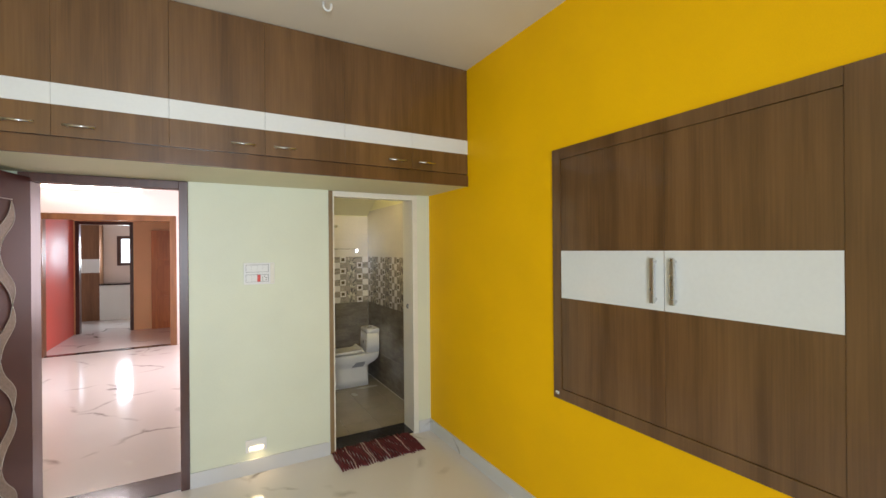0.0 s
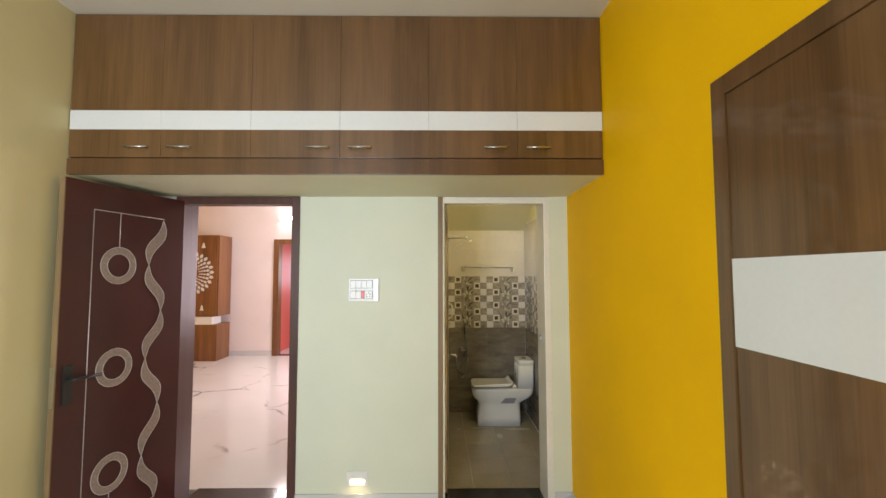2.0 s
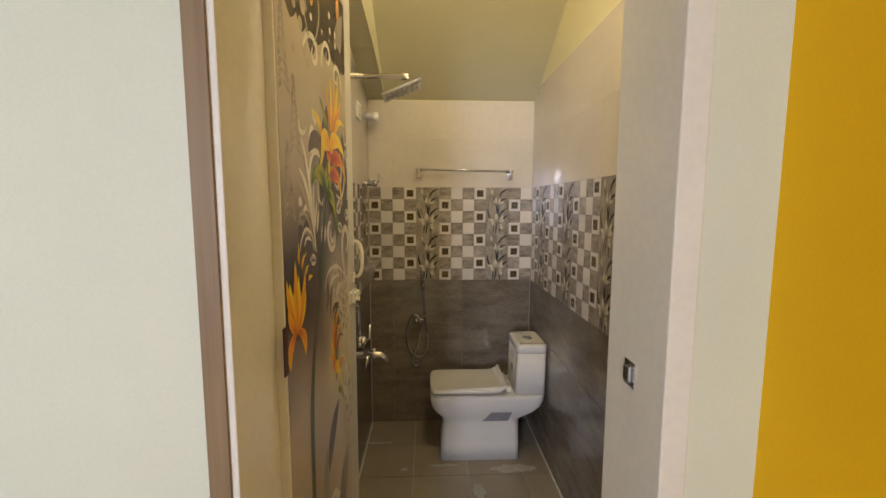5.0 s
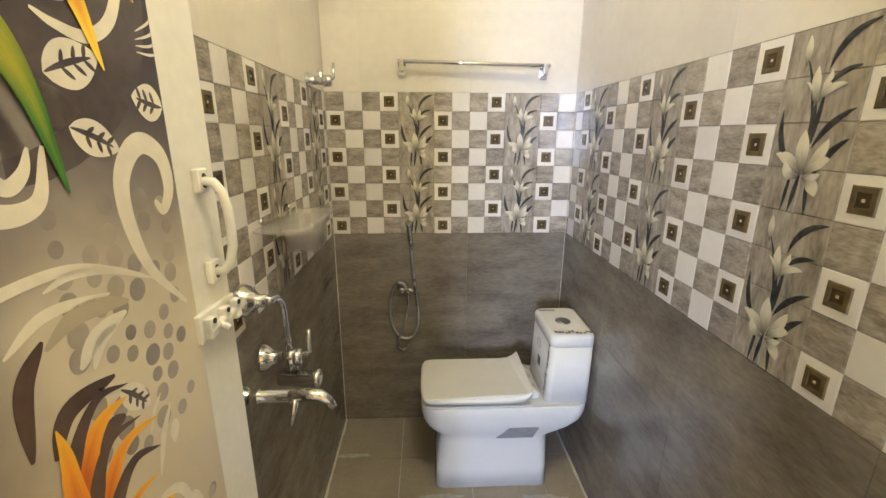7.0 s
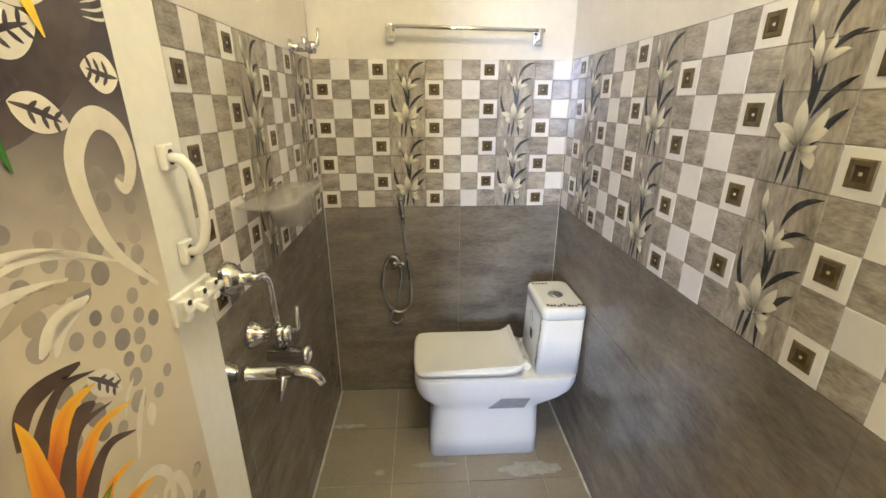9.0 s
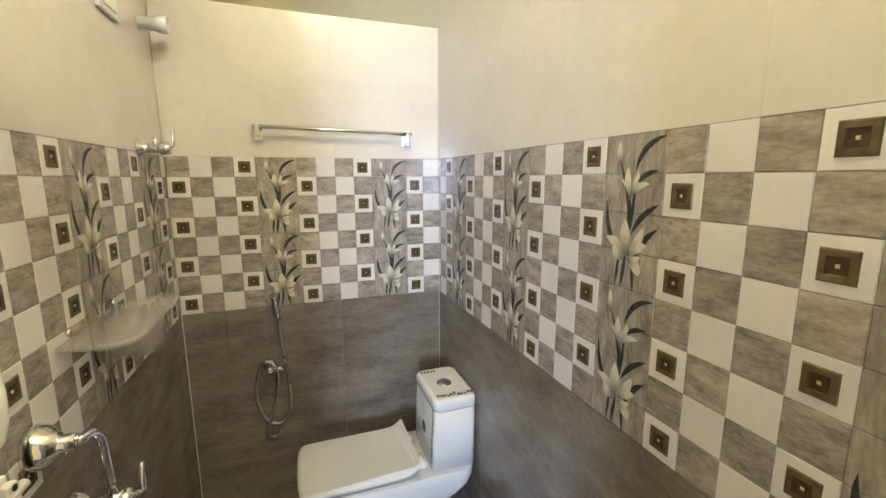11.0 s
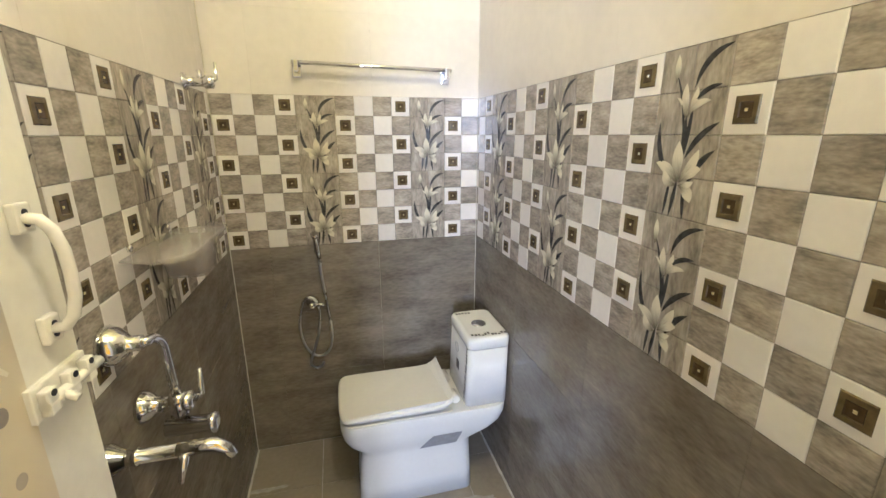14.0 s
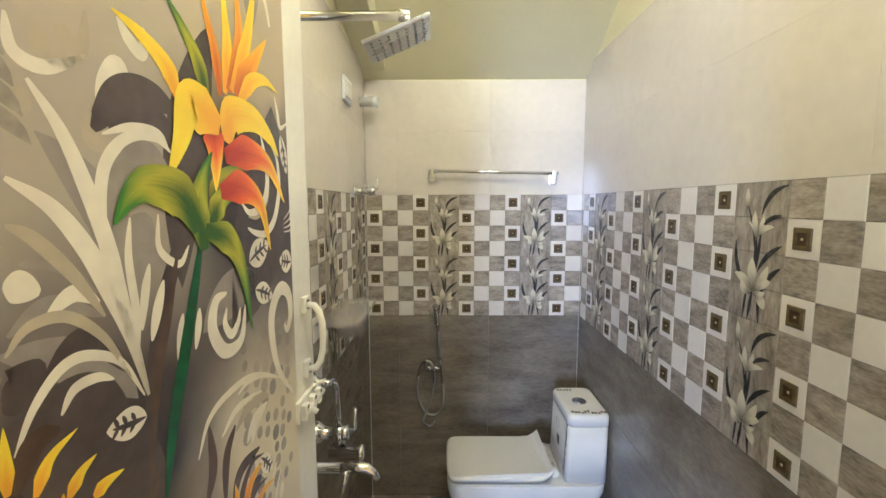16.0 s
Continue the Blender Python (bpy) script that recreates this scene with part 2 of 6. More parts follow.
def add_tube(bm, points, radius, sides=8, caps=True, mat=0, radii=None):
    """A round bar that follows the points."""
    pts = [Vector(p) for p in points]
    rings = []
    side = None
    for i, p in enumerate(pts):
        way = (pts[min(i + 1, len(pts) - 1)] - pts[max(i - 1, 0)]).normalized()
        if side is None:
            side = way.orthogonal().normalized()
        side = (side - way * side.dot(way)).normalized()
        up = way.cross(side)
        r = radii[i] if radii else radius
        rings.append([bm.verts.new(p + (side * math.cos(a) + up * math.sin(a)) * r) for a in (2 * math.pi * k / sides for k in range(sides))])
    for a, b in zip(rings, rings[1:]):
        for k in range(sides):
            f = bm.faces.new((a[k], a[(k + 1) % sides], b[(k + 1) % sides], b[k]))
            f.smooth, f.material_index = True, mat
    if caps:
        bm.faces.new(rings[0][::-1]).material_index = mat
        bm.faces.new(rings[-1]).material_index = mat


def add_prism(bm, outline, depth_from, depth_to, put, mat=0):
    """An outline of (u, v) pairs pulled from one depth to another; put(u, v, d) gives the place."""
    a = [bm.verts.new(put(u, v, depth_from)) for u, v in outline]
    b = [bm.verts.new(put(u, v, depth_to)) for u, v in outline]
    bm.faces.new(a).material_index = mat
    bm.faces.new(b[::-1]).material_index = mat
    n = len(outline)
    for i in range(n):
        bm.faces.new((a[i], b[i], b[(i + 1) % n], a[(i + 1) % n])).material_index = mat


def add_loft(bm, rings, cap_first=True, cap_last=True, mat=0, smooth=True):
    vr = [[bm.verts.new(p) for p in r] for r in rings]
    n = len(vr[0])
    for a, b in zip(vr, vr[1:]):
        for k in range(n):
            f = bm.faces.new((a[k], a[(k + 1) % n], b[(k + 1) % n], b[k]))
            f.smooth, f.material_index = smooth, mat
    if cap_first:
        bm.faces.new(vr[0][::-1]).material_index = mat
    if cap_last:
        bm.faces.new(vr[-1]).material_index = mat


def rounded(w, h, r, steps=4):
    """A rounded rectangle about the origin as (u, v) pairs."""
    out = []
    for cx, cy, a0 in ((w / 2 - r, h / 2 - r, 0), (-w / 2 + r, h / 2 - r, 90), (-w / 2 + r, -h / 2 + r, 180), (w / 2 - r, -h / 2 + r, 270)):
        for k in range(steps + 1):
            a = radians(a0 + 90 * k / steps)
            out.append((cx + r * math.cos(a), cy + r * math.sin(a)))
    return out


def to_mesh(name, bm, mats, bevel=0.0, segments=2):
    bmesh.ops.recalc_face_normals(bm, faces=bm.faces)
    if bevel:
        edges = [e for e in bm.edges if len(e.link_faces) == 2 and e.calc_face_angle(0) > radians(40)]
        bmesh.ops.bevel(bm, geom=edges, offset=bevel, segments=segments, affect="EDGES", profile=0.6)
    me = bpy.data.meshes.new(name)
    bm.to_mesh(me)
    bm.free()
    for m in mats if isinstance(mats, (list, tuple)) else (mats,):
        me.materials.append(m)
    return me


def part(name, bm, mats, parent=None, label="", bevel=0.0, segments=2):
    ob = new(name, to_mesh(name, bm, mats, bevel, segments))
    if parent is not None:
        ob.parent = parent
    if label:
        ob["label"] = label
    return ob


def box_part(name, b, mats, parent=None, label="", bevel=0.0):
    bm = bmesh.new()
    add_box(bm, *b)
    return part(name, bm, mats, parent, label, bevel)


def structure(name, boxes, mats, label, bevel=0.0, category=""):
    bm = bmesh.new()
    for b in boxes:
        add_box(bm, *b)
    return tagged(part(name, bm, mats, None, label, bevel), kind="structure", category=category)


def thing(name, label, category, group=""):
    return tagged(new(name), label, category, group)

M["bare_edge"] = laminate("bare_brown_edge", (0.16, 0.10, 0.045), (0.30, 0.20, 0.10), 0.5)
# ---- bedroom shell ----
X_L, X_R, Y_DOOR, Y_IN, Y_BACK, H = -3.05, -0.127, -1.985, -1.765, -6.6, 3.03
SOFFIT = 2.13
structure("floor_bedroom", [(X_L - 0.1, X_R + 0.1, Y_BACK - 0.2, -1.965, -0.12, 0.0)], M["marble"], "polished white marble tile floor with broken grey veins")
structure("ceiling_bedroom", [(X_L - 0.2, X_R + 0.2, Y_BACK - 0.2, Y_DOOR, H, H + 0.12)], M["ceiling"], "plain off-white painted ceiling")
structure("wall_left", [(X_L - 0.15, X_L, Y_BACK - 0.2, Y_DOOR, 0, H)], M["cream"], "cream painted wall beside the open door")
structure("wall_yellow", [(X_R, X_R + 0.12, Y_BACK - 0.2, Y_DOOR, 0, H)], M["yellow"], "bright yellow painted wall with a built-in cupboard")
structure("wall_back", [(X_L, -2.53, Y_BACK - 0.2, Y_BACK, 0, H), (-1.83, X_R, Y_BACK - 0.2, Y_BACK, 0, H),
                        (-2.53, -1.83, Y_BACK - 0.2, Y_BACK, 0, 0.9), (-2.53, -1.83, Y_BACK - 0.2, Y_BACK, 2.3, H)], M["cream"], "cream wall with the bedroom window")
D_L, D_R, D_T = -2.866, -2.006, 2.13
B_L, B_R = -1.041, -0.250
structure("wall_doors", [(-6.30, D_L, Y_DOOR, Y_IN, 0, H), (D_R, B_L, Y_DOOR, Y_IN, 0, H), (B_R, 0.12, Y_DOOR, Y_IN, 0, H),
                         (D_L, D_R, Y_DOOR, Y_IN, D_T, H), (B_L, B_R, Y_DOOR, Y_IN, D_T, H)], M["pale_green"], "pale green painted wall between the two doorways")
structure("soffit", [(X_L, X_R, -2.628, Y_DOOR, SOFFIT, SOFFIT + 0.06)], M["soffit"], "cream painted underside of the loft slab")
structure("skirting_door_wall", [(D_R, B_L, Y_DOOR - 0.012, Y_DOOR, 0, 0.105), (B_R + 0.002, X_R - 0.012, Y_DOOR - 0.012, Y_DOOR, 0, 0.105)], M["skirting"], "grey-white marble skirting")
structure("skirting_yellow_wall", [(X_R - 0.012, X_R, Y_BACK, Y_DOOR, 0, 0.105)], M["skirting"], "grey-white marble skirting under the yellow wall")
structure("skirting_left_wall", [(X_L, X_L + 0.012, Y_BACK, Y_DOOR, 0, 0.105)], M["skirting"], "grey-white marble skirting under the cream wall")


def window(name, x0, x1, z0, z1, y, bars, label):
    w = tagged(new(name), label, "window", kind="structure")
    w.location = ((x0 + x1) / 2, y, z0)
    hw, h = (x1 - x0) / 2, z1 - z0
    for n, b in (("window_frame", (-hw, -hw + 0.05, -0.06, 0, 0, h)), ("window_frame", (hw - 0.05, hw, -0.06, 0, 0, h)), ("window_frame", (-0.03, 0.03, -0.06, 0, 0.05, h - 0.05)),
                 ("window_frame", (-hw + 0.05, hw - 0.05, -0.06, 0, 0, 0.05)), ("window_frame", (-hw + 0.05, hw - 0.05, -0.06, 0, h - 0.05, h))):
        box_part(n, b, M["frame_wood"], w, bevel=0.003)
    for i in range(bars):
        z = h * (i + 1) / (bars + 1)
        bm = bmesh.new()
        add_tube(bm, [(-hw + 0.05, -0.03, z), (hw - 0.05, -0.03, z)], 0.007, 6)
        part("bar", bm, M["black"], w)
    return w


window("window_1", -2.53, -1.83, 0.9, 2.3, -6.66, 5, "brown framed bedroom window with iron bars")


def door_frame(name, x0, x1, y0, y1, top, wide, mat, label):
    f = tagged(new(name), label, "door frame", kind="structure")
    box_part("jamb", (x0, x0 + wide, y0, y1, 0, top), mat, f, bevel=0.003)
    box_part("jamb", (x1 - wide, x1, y0, y1, 0, top), mat, f, bevel=0.003)
    box_part("head", (x0 + wide + 0.0005, x1 - wide - 0.0005, y0, min(y1, y0 + 0.09), top - wide, top - 0.0005), mat, f, bevel=0.003)
    return f


door_frame("door_frame_1", D_L, D_R, -1.995, -1.815, 2.128, 0.055, M["frame_wood"], "dark brown wooden frame of the bedroom doorway")
frame2 = door_frame("door_frame_2", B_L, B_R, -1.988, -1.77, 2.128, 0.046, M["white_pvc"], "off-white frame of the bathroom doorway")
box_part("edge_strip", (B_L, B_L + 0.034, -1.9935, -1.9885, 0, 2.127), M["bare_edge"], frame2, "bare brown edge strip", bevel=0.001)
structure("threshold_bedroom", [(D_L + 0.055, D_R - 0.055, -1.965, -1.70, -0.1, 0.006)], M["granite"], "polished black granite door sill")
structure("threshold_bathroom", [(B_L + 0.046, B_R - 0.046, -1.965, -1.745, -0.15, 0.012)], M["granite"], "polished black granite bathroom sill")

# ---- bathroom shell ----
BX0, BX1, BY1, BFLOOR = -1.068, 0.0, 0.096, -0.04
structure("floor_bathroom_bed", [(BX0 - 0.008, BX1 + 0.008, -1.745, BY1 + 0.008, -0.16, BFLOOR - 0.004)], M["grout"], "grey cement floor bed between the tiles")
TILE = 0.0762
BAND_TOP, BAND_LOW, TILE_TOP = 1.555, 1.555 - 8 * TILE, 2.10
wall_bath_back = structure("wall_bathroom_back", [(BX0 - 0.12, BX1 + 0.12, BY1 + 0.008, BY1 + 0.13, -0.1, H)], M["bath_paint"], "cream painted bathroom wall behind tiles")
wall_bath_right = structure("wall_bathroom_right", [(BX1 + 0.008, BX1 + 0.12, Y_IN, BY1 + 0.008, -0.1, H)], M["bath_paint"], "cream painted bathroom wall with patterned tiles")
wall_bath_left = structure("wall_bathroom_left", [(BX0 - 0.12, BX0 - 0.008, Y_IN, BY1 + 0.008, -0.1, H)], M["bath_paint"], "cream painted bathroom wall with taps and tiles")
# sloping soffit under the stair flight, with a beam along one wall
bm = bmesh.new()
add_prism(bm, [(0.104, 2.105), (-0.42, 2.42), (-1.42, 3.02), (-1.42, 3.15), (0.104, 3.15)], BX0 - 0.008, BX1 + 0.008, lambda u, v, d: (d, u, v))
tagged(part("ceiling_bathroom", bm, M["bath_paint"], None, "sloping cream soffit under the stair flight"), kind="structure")
structure("ceiling_bathroom_flat", [(BX0 - 0.008, BX1 + 0.008, Y_IN, -1.42, 3.02, 3.15)], M["bath_paint"], "flat cream bathroom ceiling")
bm = bmesh.new()
add_prism(bm, [(0.10, 2.125), (-0.42, 2.235), (-1.2, 2.33), (-1.76, 2.33), (-1.76, 3.01), (-1.43, 3.01), (-0.42, 2.41), (0.10, 2.14)], BX0 - 0.006, -0.957, lambda u, v, d: (d, u, v))
tagged(part("beam_bathroom", bm, M["bath_paint"], None, "cream painted beam along the bathroom wall"), kind="structure")

# ---- hall shell ----
HX0, HX1, HY1 = -6.15, -1.20, 3.35
structure("floor_hall", [(HX0 - 0.1, HX1 + 0.1, -1.70, HY1 + 0.02, -0.12, 0.0), (-5.1, -1.9, HY1 + 0.02, 8.2, -0.12, 0.0)], M["marble"], "polished white marble tile floor of the hall")
structure("ceiling_hall", [(HX0 - 0.1, HX1 + 0.1, Y_IN, HY1, H, H + 0.1), (-5.1, -1.9, HY1, 8.2, H, H + 0.1)], M["ceiling"], "plain white hall ceiling")
structure("wall_hall_right", [(HX1, HX1 + 0.012, Y_IN, HY1, 0, H)], M["hall_paint"], "pinkish white painted hall wall")
R_L, R_R, R_T = -4.27, -2.40, 2.27
structure("wall_hall_far", [(HX0, R_L, HY1, HY1 + 0.15, 0, H), (R_R, HX1, HY1, HY1 + 0.15, 0, H), (R_L, R_R, HY1, HY1 + 0.15, R_T, H)], M["hall_paint"], "pinkish white painted hall wall with a wide opening")
structure("wall_hall_yellow", [(HX0 - 0.15, HX0, Y_IN, 0.55, 0, H), (HX0 - 0.15, HX0, 1.75, HY1, 0, H), (HX0 - 0.15, HX0, 0.55, 1.75, 0, 0.95), (HX0 - 0.15, HX0, 0.55, 1.75, 2.24, H)], M["yellow"], "bright yellow painted hall wall with a window")
structure("wall_room_red", [(R_L - 0.15, R_L, HY1 + 0.15, 5.5, 0, H)], M["red"], "coral red painted wall")
structure("wall_room_right", [(-2.1, -2.0, HY1 + 0.15, 8.1, 0, H)], M["hall_paint"], "pale painted wall of the next room")
structure("wall_room_far", [(R_L - 0.15, -4.24, 5.5, 5.62, 0, H), (-3.30, -2.1, 5.5, 5.62, 0, H), (-4.24, -3.30, 5.5, 5.62, 2.27, H)], M["peach"], "warm cream wall with the kitchen doorway")
structure("wall_kitchen", [(-5.0, -2.0, 7.9, 8.1, 0, 1.3), (-5.0, -3.95, 7.9, 8.1, 1.3, H), (-3.38, -2.0, 7.9, 8.1, 1.3, H), (-3.95, -3.38, 7.9, 8.1, 2.05, H), (-5.1, -5.0, 5.62, 8.1, 0, H), (-5.1, R_L - 0.15, 5.5, 5.62, 0, H)], M["hall_paint"], "pale kitchen wall with a window")
door_frame("door_frame_3", R_L, R_R, HY1 - 0.02, HY1 + 0.17, R_T, 0.10, M["hall_wood"], "brown wooden frame of the wide opening")
door_frame("door_frame_4", -4.24, -3.30, 5.48, 5.64, 2.27, 0.06, M["frame_wood"], "dark brown frame of the kitchen doorway")
structure("threshold_hall", [(R_L + 0.1, R_R - 0.1, HY1, HY1 + 0.15, 0.0, 0.004)], M["granite"], "dark granite strip in the wide opening")
structure("skirting_hall", [(HX0 + 0.012, R_L, HY1 - 0.012, HY1, 0, 0.1), (HX0, HX0 + 0.012, Y_IN, HY1 - 0.012, 0, 0.1)], M["skirting"], "grey-white marble skirting of the hall")

# ---- backdrop of bright outdoors behind the windows ----
structure("backdrop", [(-4.2, -3.1, 8.6, 8.62, 1.0, 2.3)], M["outdoors"], "bright daylight behind the kitchen window")
structure("backdrop_hall", [(-6.9, -6.88, 0.2, 2.1, 0.6, 2.4)], M["outdoors"], "bright daylight behind the hall window")


# ---- loft cupboard over the doors ----
def pull_handle(parent, at, half, rise, horizontal=True, mat="steel", radius=0.0055):
    """A bar handle on two feet, standing off towards -y."""
    bm = bmesh.new()
    x, y, z = at
    if horizontal:
        ends = [(x - half, y, z), (x + half, y, z)]
    else:
        ends = [(x, y, z - half), (x, y, z + half)]
    a, b = Vector(ends[0]), Vector(ends[1])
    off = Vector((0, -rise, 0))
    add_tube(bm, [a + off, b + off], radius, 8)
    for k in (0.12, 0.88):
        p = a.lerp(b, k)
        add_tube(bm, [p, p + off], radius * 0.9, 8)
    return part("handle", bm, M[mat], parent, "slim brushed steel bar handle")


LOFT_Y = -2.65
loft = thing("loft_cupboard", "walnut laminate loft cupboard with white strip above the doorways", "cupboard")
box_part("carcass", (X_L + 0.002, X_R - 0.002, LOFT_Y + 0.02, Y_DOOR - 0.002, 2.192, H - 0.002), M["walnut_edge"], loft)
box_part("pelmet", (X_L + 0.002, X_R - 0.002, LOFT_Y - 0.004, LOFT_Y + 0.018, SOFFIT - 0.002, 2.213), M["walnut_edge"], loft, bevel=0.002)
edges_x = [-3.044, -2.551, -2.064, -1.578, -1.091, -0.603, X_R - 0.004]
for i in range(6):
    x0, x1 = edges_x[i] + 0.0005, edges_x[i + 1] - 0.0005
    door = box_part("cupboard_door", (x0, x1, LOFT_Y, LOFT_Y + 0.018, 2.221, H - 0.006), M["walnut"], loft, bevel=0.0012)
    box_part("strip", (x0, x1, LOFT_Y - 0.0025, LOFT_Y - 0.0005, 2.374, 2.480), M["white_lam"], door, "glossy white laminate strip")
    hx = x1 - 0.12 if i % 2 == 0 else x0 + 0.11
    pull_handle(door, (hx, LOFT_Y, 2.273), 0.064, 0.026)


# ---- built-in wall cupboard in the yellow wall ----
PY0, PY1, PZ0, PZ1 = -4.945, -3.577, 0.79, 2.207
cup = thing("wall_cupboard", "walnut laminate wall cupboard with a white centre strip and two doors", "cupboard")
FX = X_R - 0.022
fw = 0.062
for b in ((FX, X_R, PY0, PY0 + fw + 0.04, PZ0, PZ1), (FX, X_R, PY1 - fw, PY1, PZ0, PZ1), (FX, X_R, PY0 + fw + 0.04, PY1 - fw, PZ0, PZ0 + fw), (FX, X_R, PY0 + fw + 0.04, PY1 - fw, PZ1 - fw, PZ1)):
    box_part("frame_strip", b, M["walnut"], cup, bevel=0.003)
gap_y = -4.250
for n, (y0, y1) in enumerate(((PY0 + fw + 0.041, gap_y - 0.0008), (gap_y + 0.0008, PY1 - fw - 0.001))):
    door = box_part("cupboard_door", (FX + 0.006, X_R, y0, y1, PZ0 + fw + 0.001, PZ1 - fw - 0.001), M["walnut"], cup, bevel=0.0015)
    box_part("strip", (FX + 0.003, FX + 0.0055, y0 + 0.001, y1 - 0.001, 1.366, 1.630), M["white_lam"], door, "glossy white laminate strip")
    hy = gap_y - 0.050 if n == 0 else gap_y + 0.042
    bm = bmesh.new()
    add_box(bm, FX - 0.026, FX - 0.014, hy - 0.009, hy + 0.009, 1.398, 1.598)
    for z in (1.41, 1.578):
        add_box(bm, FX - 0.016, FX + 0.004, hy - 0.008, hy + 0.008, z, z + 0.010)
    part("handle", bm, M["steel"], door, "flat brushed steel handle", bevel=0.002)

clip = thing("cupboard_catch", "small white plastic catch on the wall cupboard frame", "catch")
box_part("body", (FX - 0.008, FX - 0.0003, PY1 - 0.045, PY1 - 0.022, PZ0 + 0.028, PZ0 + 0.044), M["plate_white"], clip, bevel=0.002)
box_part("hole", (FX - 0.0095, FX - 0.0083, PY1 - 0.038, PY1 - 0.030, PZ0 + 0.033, PZ0 + 0.039), M["black"], clip)

# ---- open maroon bedroom door ----
HINGE, FAR = Vector((-2.808, -1.992, 0)), Vector((-2.972, -2.735, 0))
leaf_len = (FAR - HINGE).length
door1 = tagged(new("door_1"), "maroon door with ring and twisted ribbon inlays, standing open", "door", kind="structure")
door1.matrix_world = Matrix.Translation(HINGE) @ Matrix.Rotation(math.atan2(FAR.y - HINGE.y, FAR.x - HINGE.x), 4, "Z")
# along the leaf is +x, its painted face looks to +y
DT = 0.034
box_part("leaf", (0, leaf_len, -DT, 0, 0.012, 2.095), M["maroon"], door1, bevel=0.002)
box_part("lipping", (leaf_len + 0.0002, leaf_len + 0.006, -DT, 0, 0.012, 2.095), M["bare_edge"], door1, "bare tan edge strip", bevel=0.001)


def lens_ribbon(parent, nodes, bulge):
    """Lens-shaped inlays strung zigzag from node to node."""
    for i, (p0, p1) in enumerate(zip(nodes, nodes[1:])):
        a, way = Vector(p0), Vector(p1) - Vector(p0)
        nrm = Vector((-way.y, way.x)).normalized()
        left, right = [], []
        for k in range(15):
            s = k / 14
            w = bulge * math.sin(math.pi * s) ** 0.85
            lean = 0.024 * math.sin(2 * math.pi * s) * (1 if i % 2 else -1)
            left.append(tuple(a + way * s + nrm * (w + lean)))
            right.append(tuple(a + way * s + nrm * (lean - w)))
        bm = bmesh.new()
        add_prism(bm, left[:-1] + right[:0:-1], 0.0005, 0.003, lambda u, v, d: (u, d, v))
        inlay = part("ribbon_inlay", bm, M["inlay"], parent, "greyish lens-shaped inlay with a silver rim")
        bm = bmesh.new()
        add_tube(bm, [(u, 0.003, v) for u, v in left], 0.0022, 5)
        add_tube(bm, [(u, 0.003, v) for u, v in right], 0.0022, 5)
        part("rim", bm, M["groove"], inlay)


def ring(parent, x, z, r_out, r_in):
    bm = bmesh.new()
    n = 32
    add_loft(bm, [[(x + r * math.cos(2 * math.pi * k / n), y, z + r * math.sin(2 * math.pi * k / n)) for k in range(n)] for r, y in ((r_out, 0.0005), (r_out, 0.003), (r_in, 0.003), (r_in, 0.0005))], False, False, smooth=False)
    ob = part("ring_inlay", bm, M["inlay"], parent, "greyish ring inlay with silver rims")
    bm = bmesh.new()
    for r in (r_out, r_in):
        add_tube(bm, [(x + r * math.cos(2 * math.pi * k / n), 0.003, z + r * math.sin(2 * math.pi * k / n)) for k in range(n + 1)], 0.0022, 5, False)
    part("rim", bm, M["groove"], ob)


LX, RX = 0.612, 0.160
lens_ribbon(door1, [(0.168 if i % 2 == 0 else 0.264, 1.936 - 0.292 * i) for i in range(7)], 0.036)
for z in (1.637, 1.052, 0.460):
    ring(door1, 0.459, z, 0.107, 0.068)
bm = bmesh.new()
for pts in ([(LX, 1.945), (RX, 1.945)], [(LX, 1.945), (LX, 0.165)], [(LX, 0.165), (RX, 0.184)], [(0.459, 1.945), (0.459, 1.745)], [(0.459, 0.352), (0.459, 0.168)]):
    add_tube(bm, [(u, 0.001, v) for u, v in pts], 0.0026, 5)
part("groove_line", bm, M["groove"], door1, "thin silver groove lines")
lock = box_part("lock_plate", (leaf_len - 0.075, leaf_len - 0.028, 0.0005, 0.008, 0.915, 1.115), M["black"], door1, "black door lock plate", bevel=0.003)
bm = bmesh.new()
add_tube(bm, [(leaf_len - 0.052, 0.008, 1.045), (leaf_len - 0.052, 0.05, 1.045), (leaf_len - 0.06, 0.058, 1.045), (leaf_len - 0.18, 0.058, 1.045)], 0.009, 8)
part("lever", bm, M["black"], lock, "black lever handle")
box_part("latch_plate", (leaf_len + 0.0062, leaf_len + 0.009, -DT + 0.004, -0.004, 0.915, 1.115), M["steel"], lock, "steel latch plate")

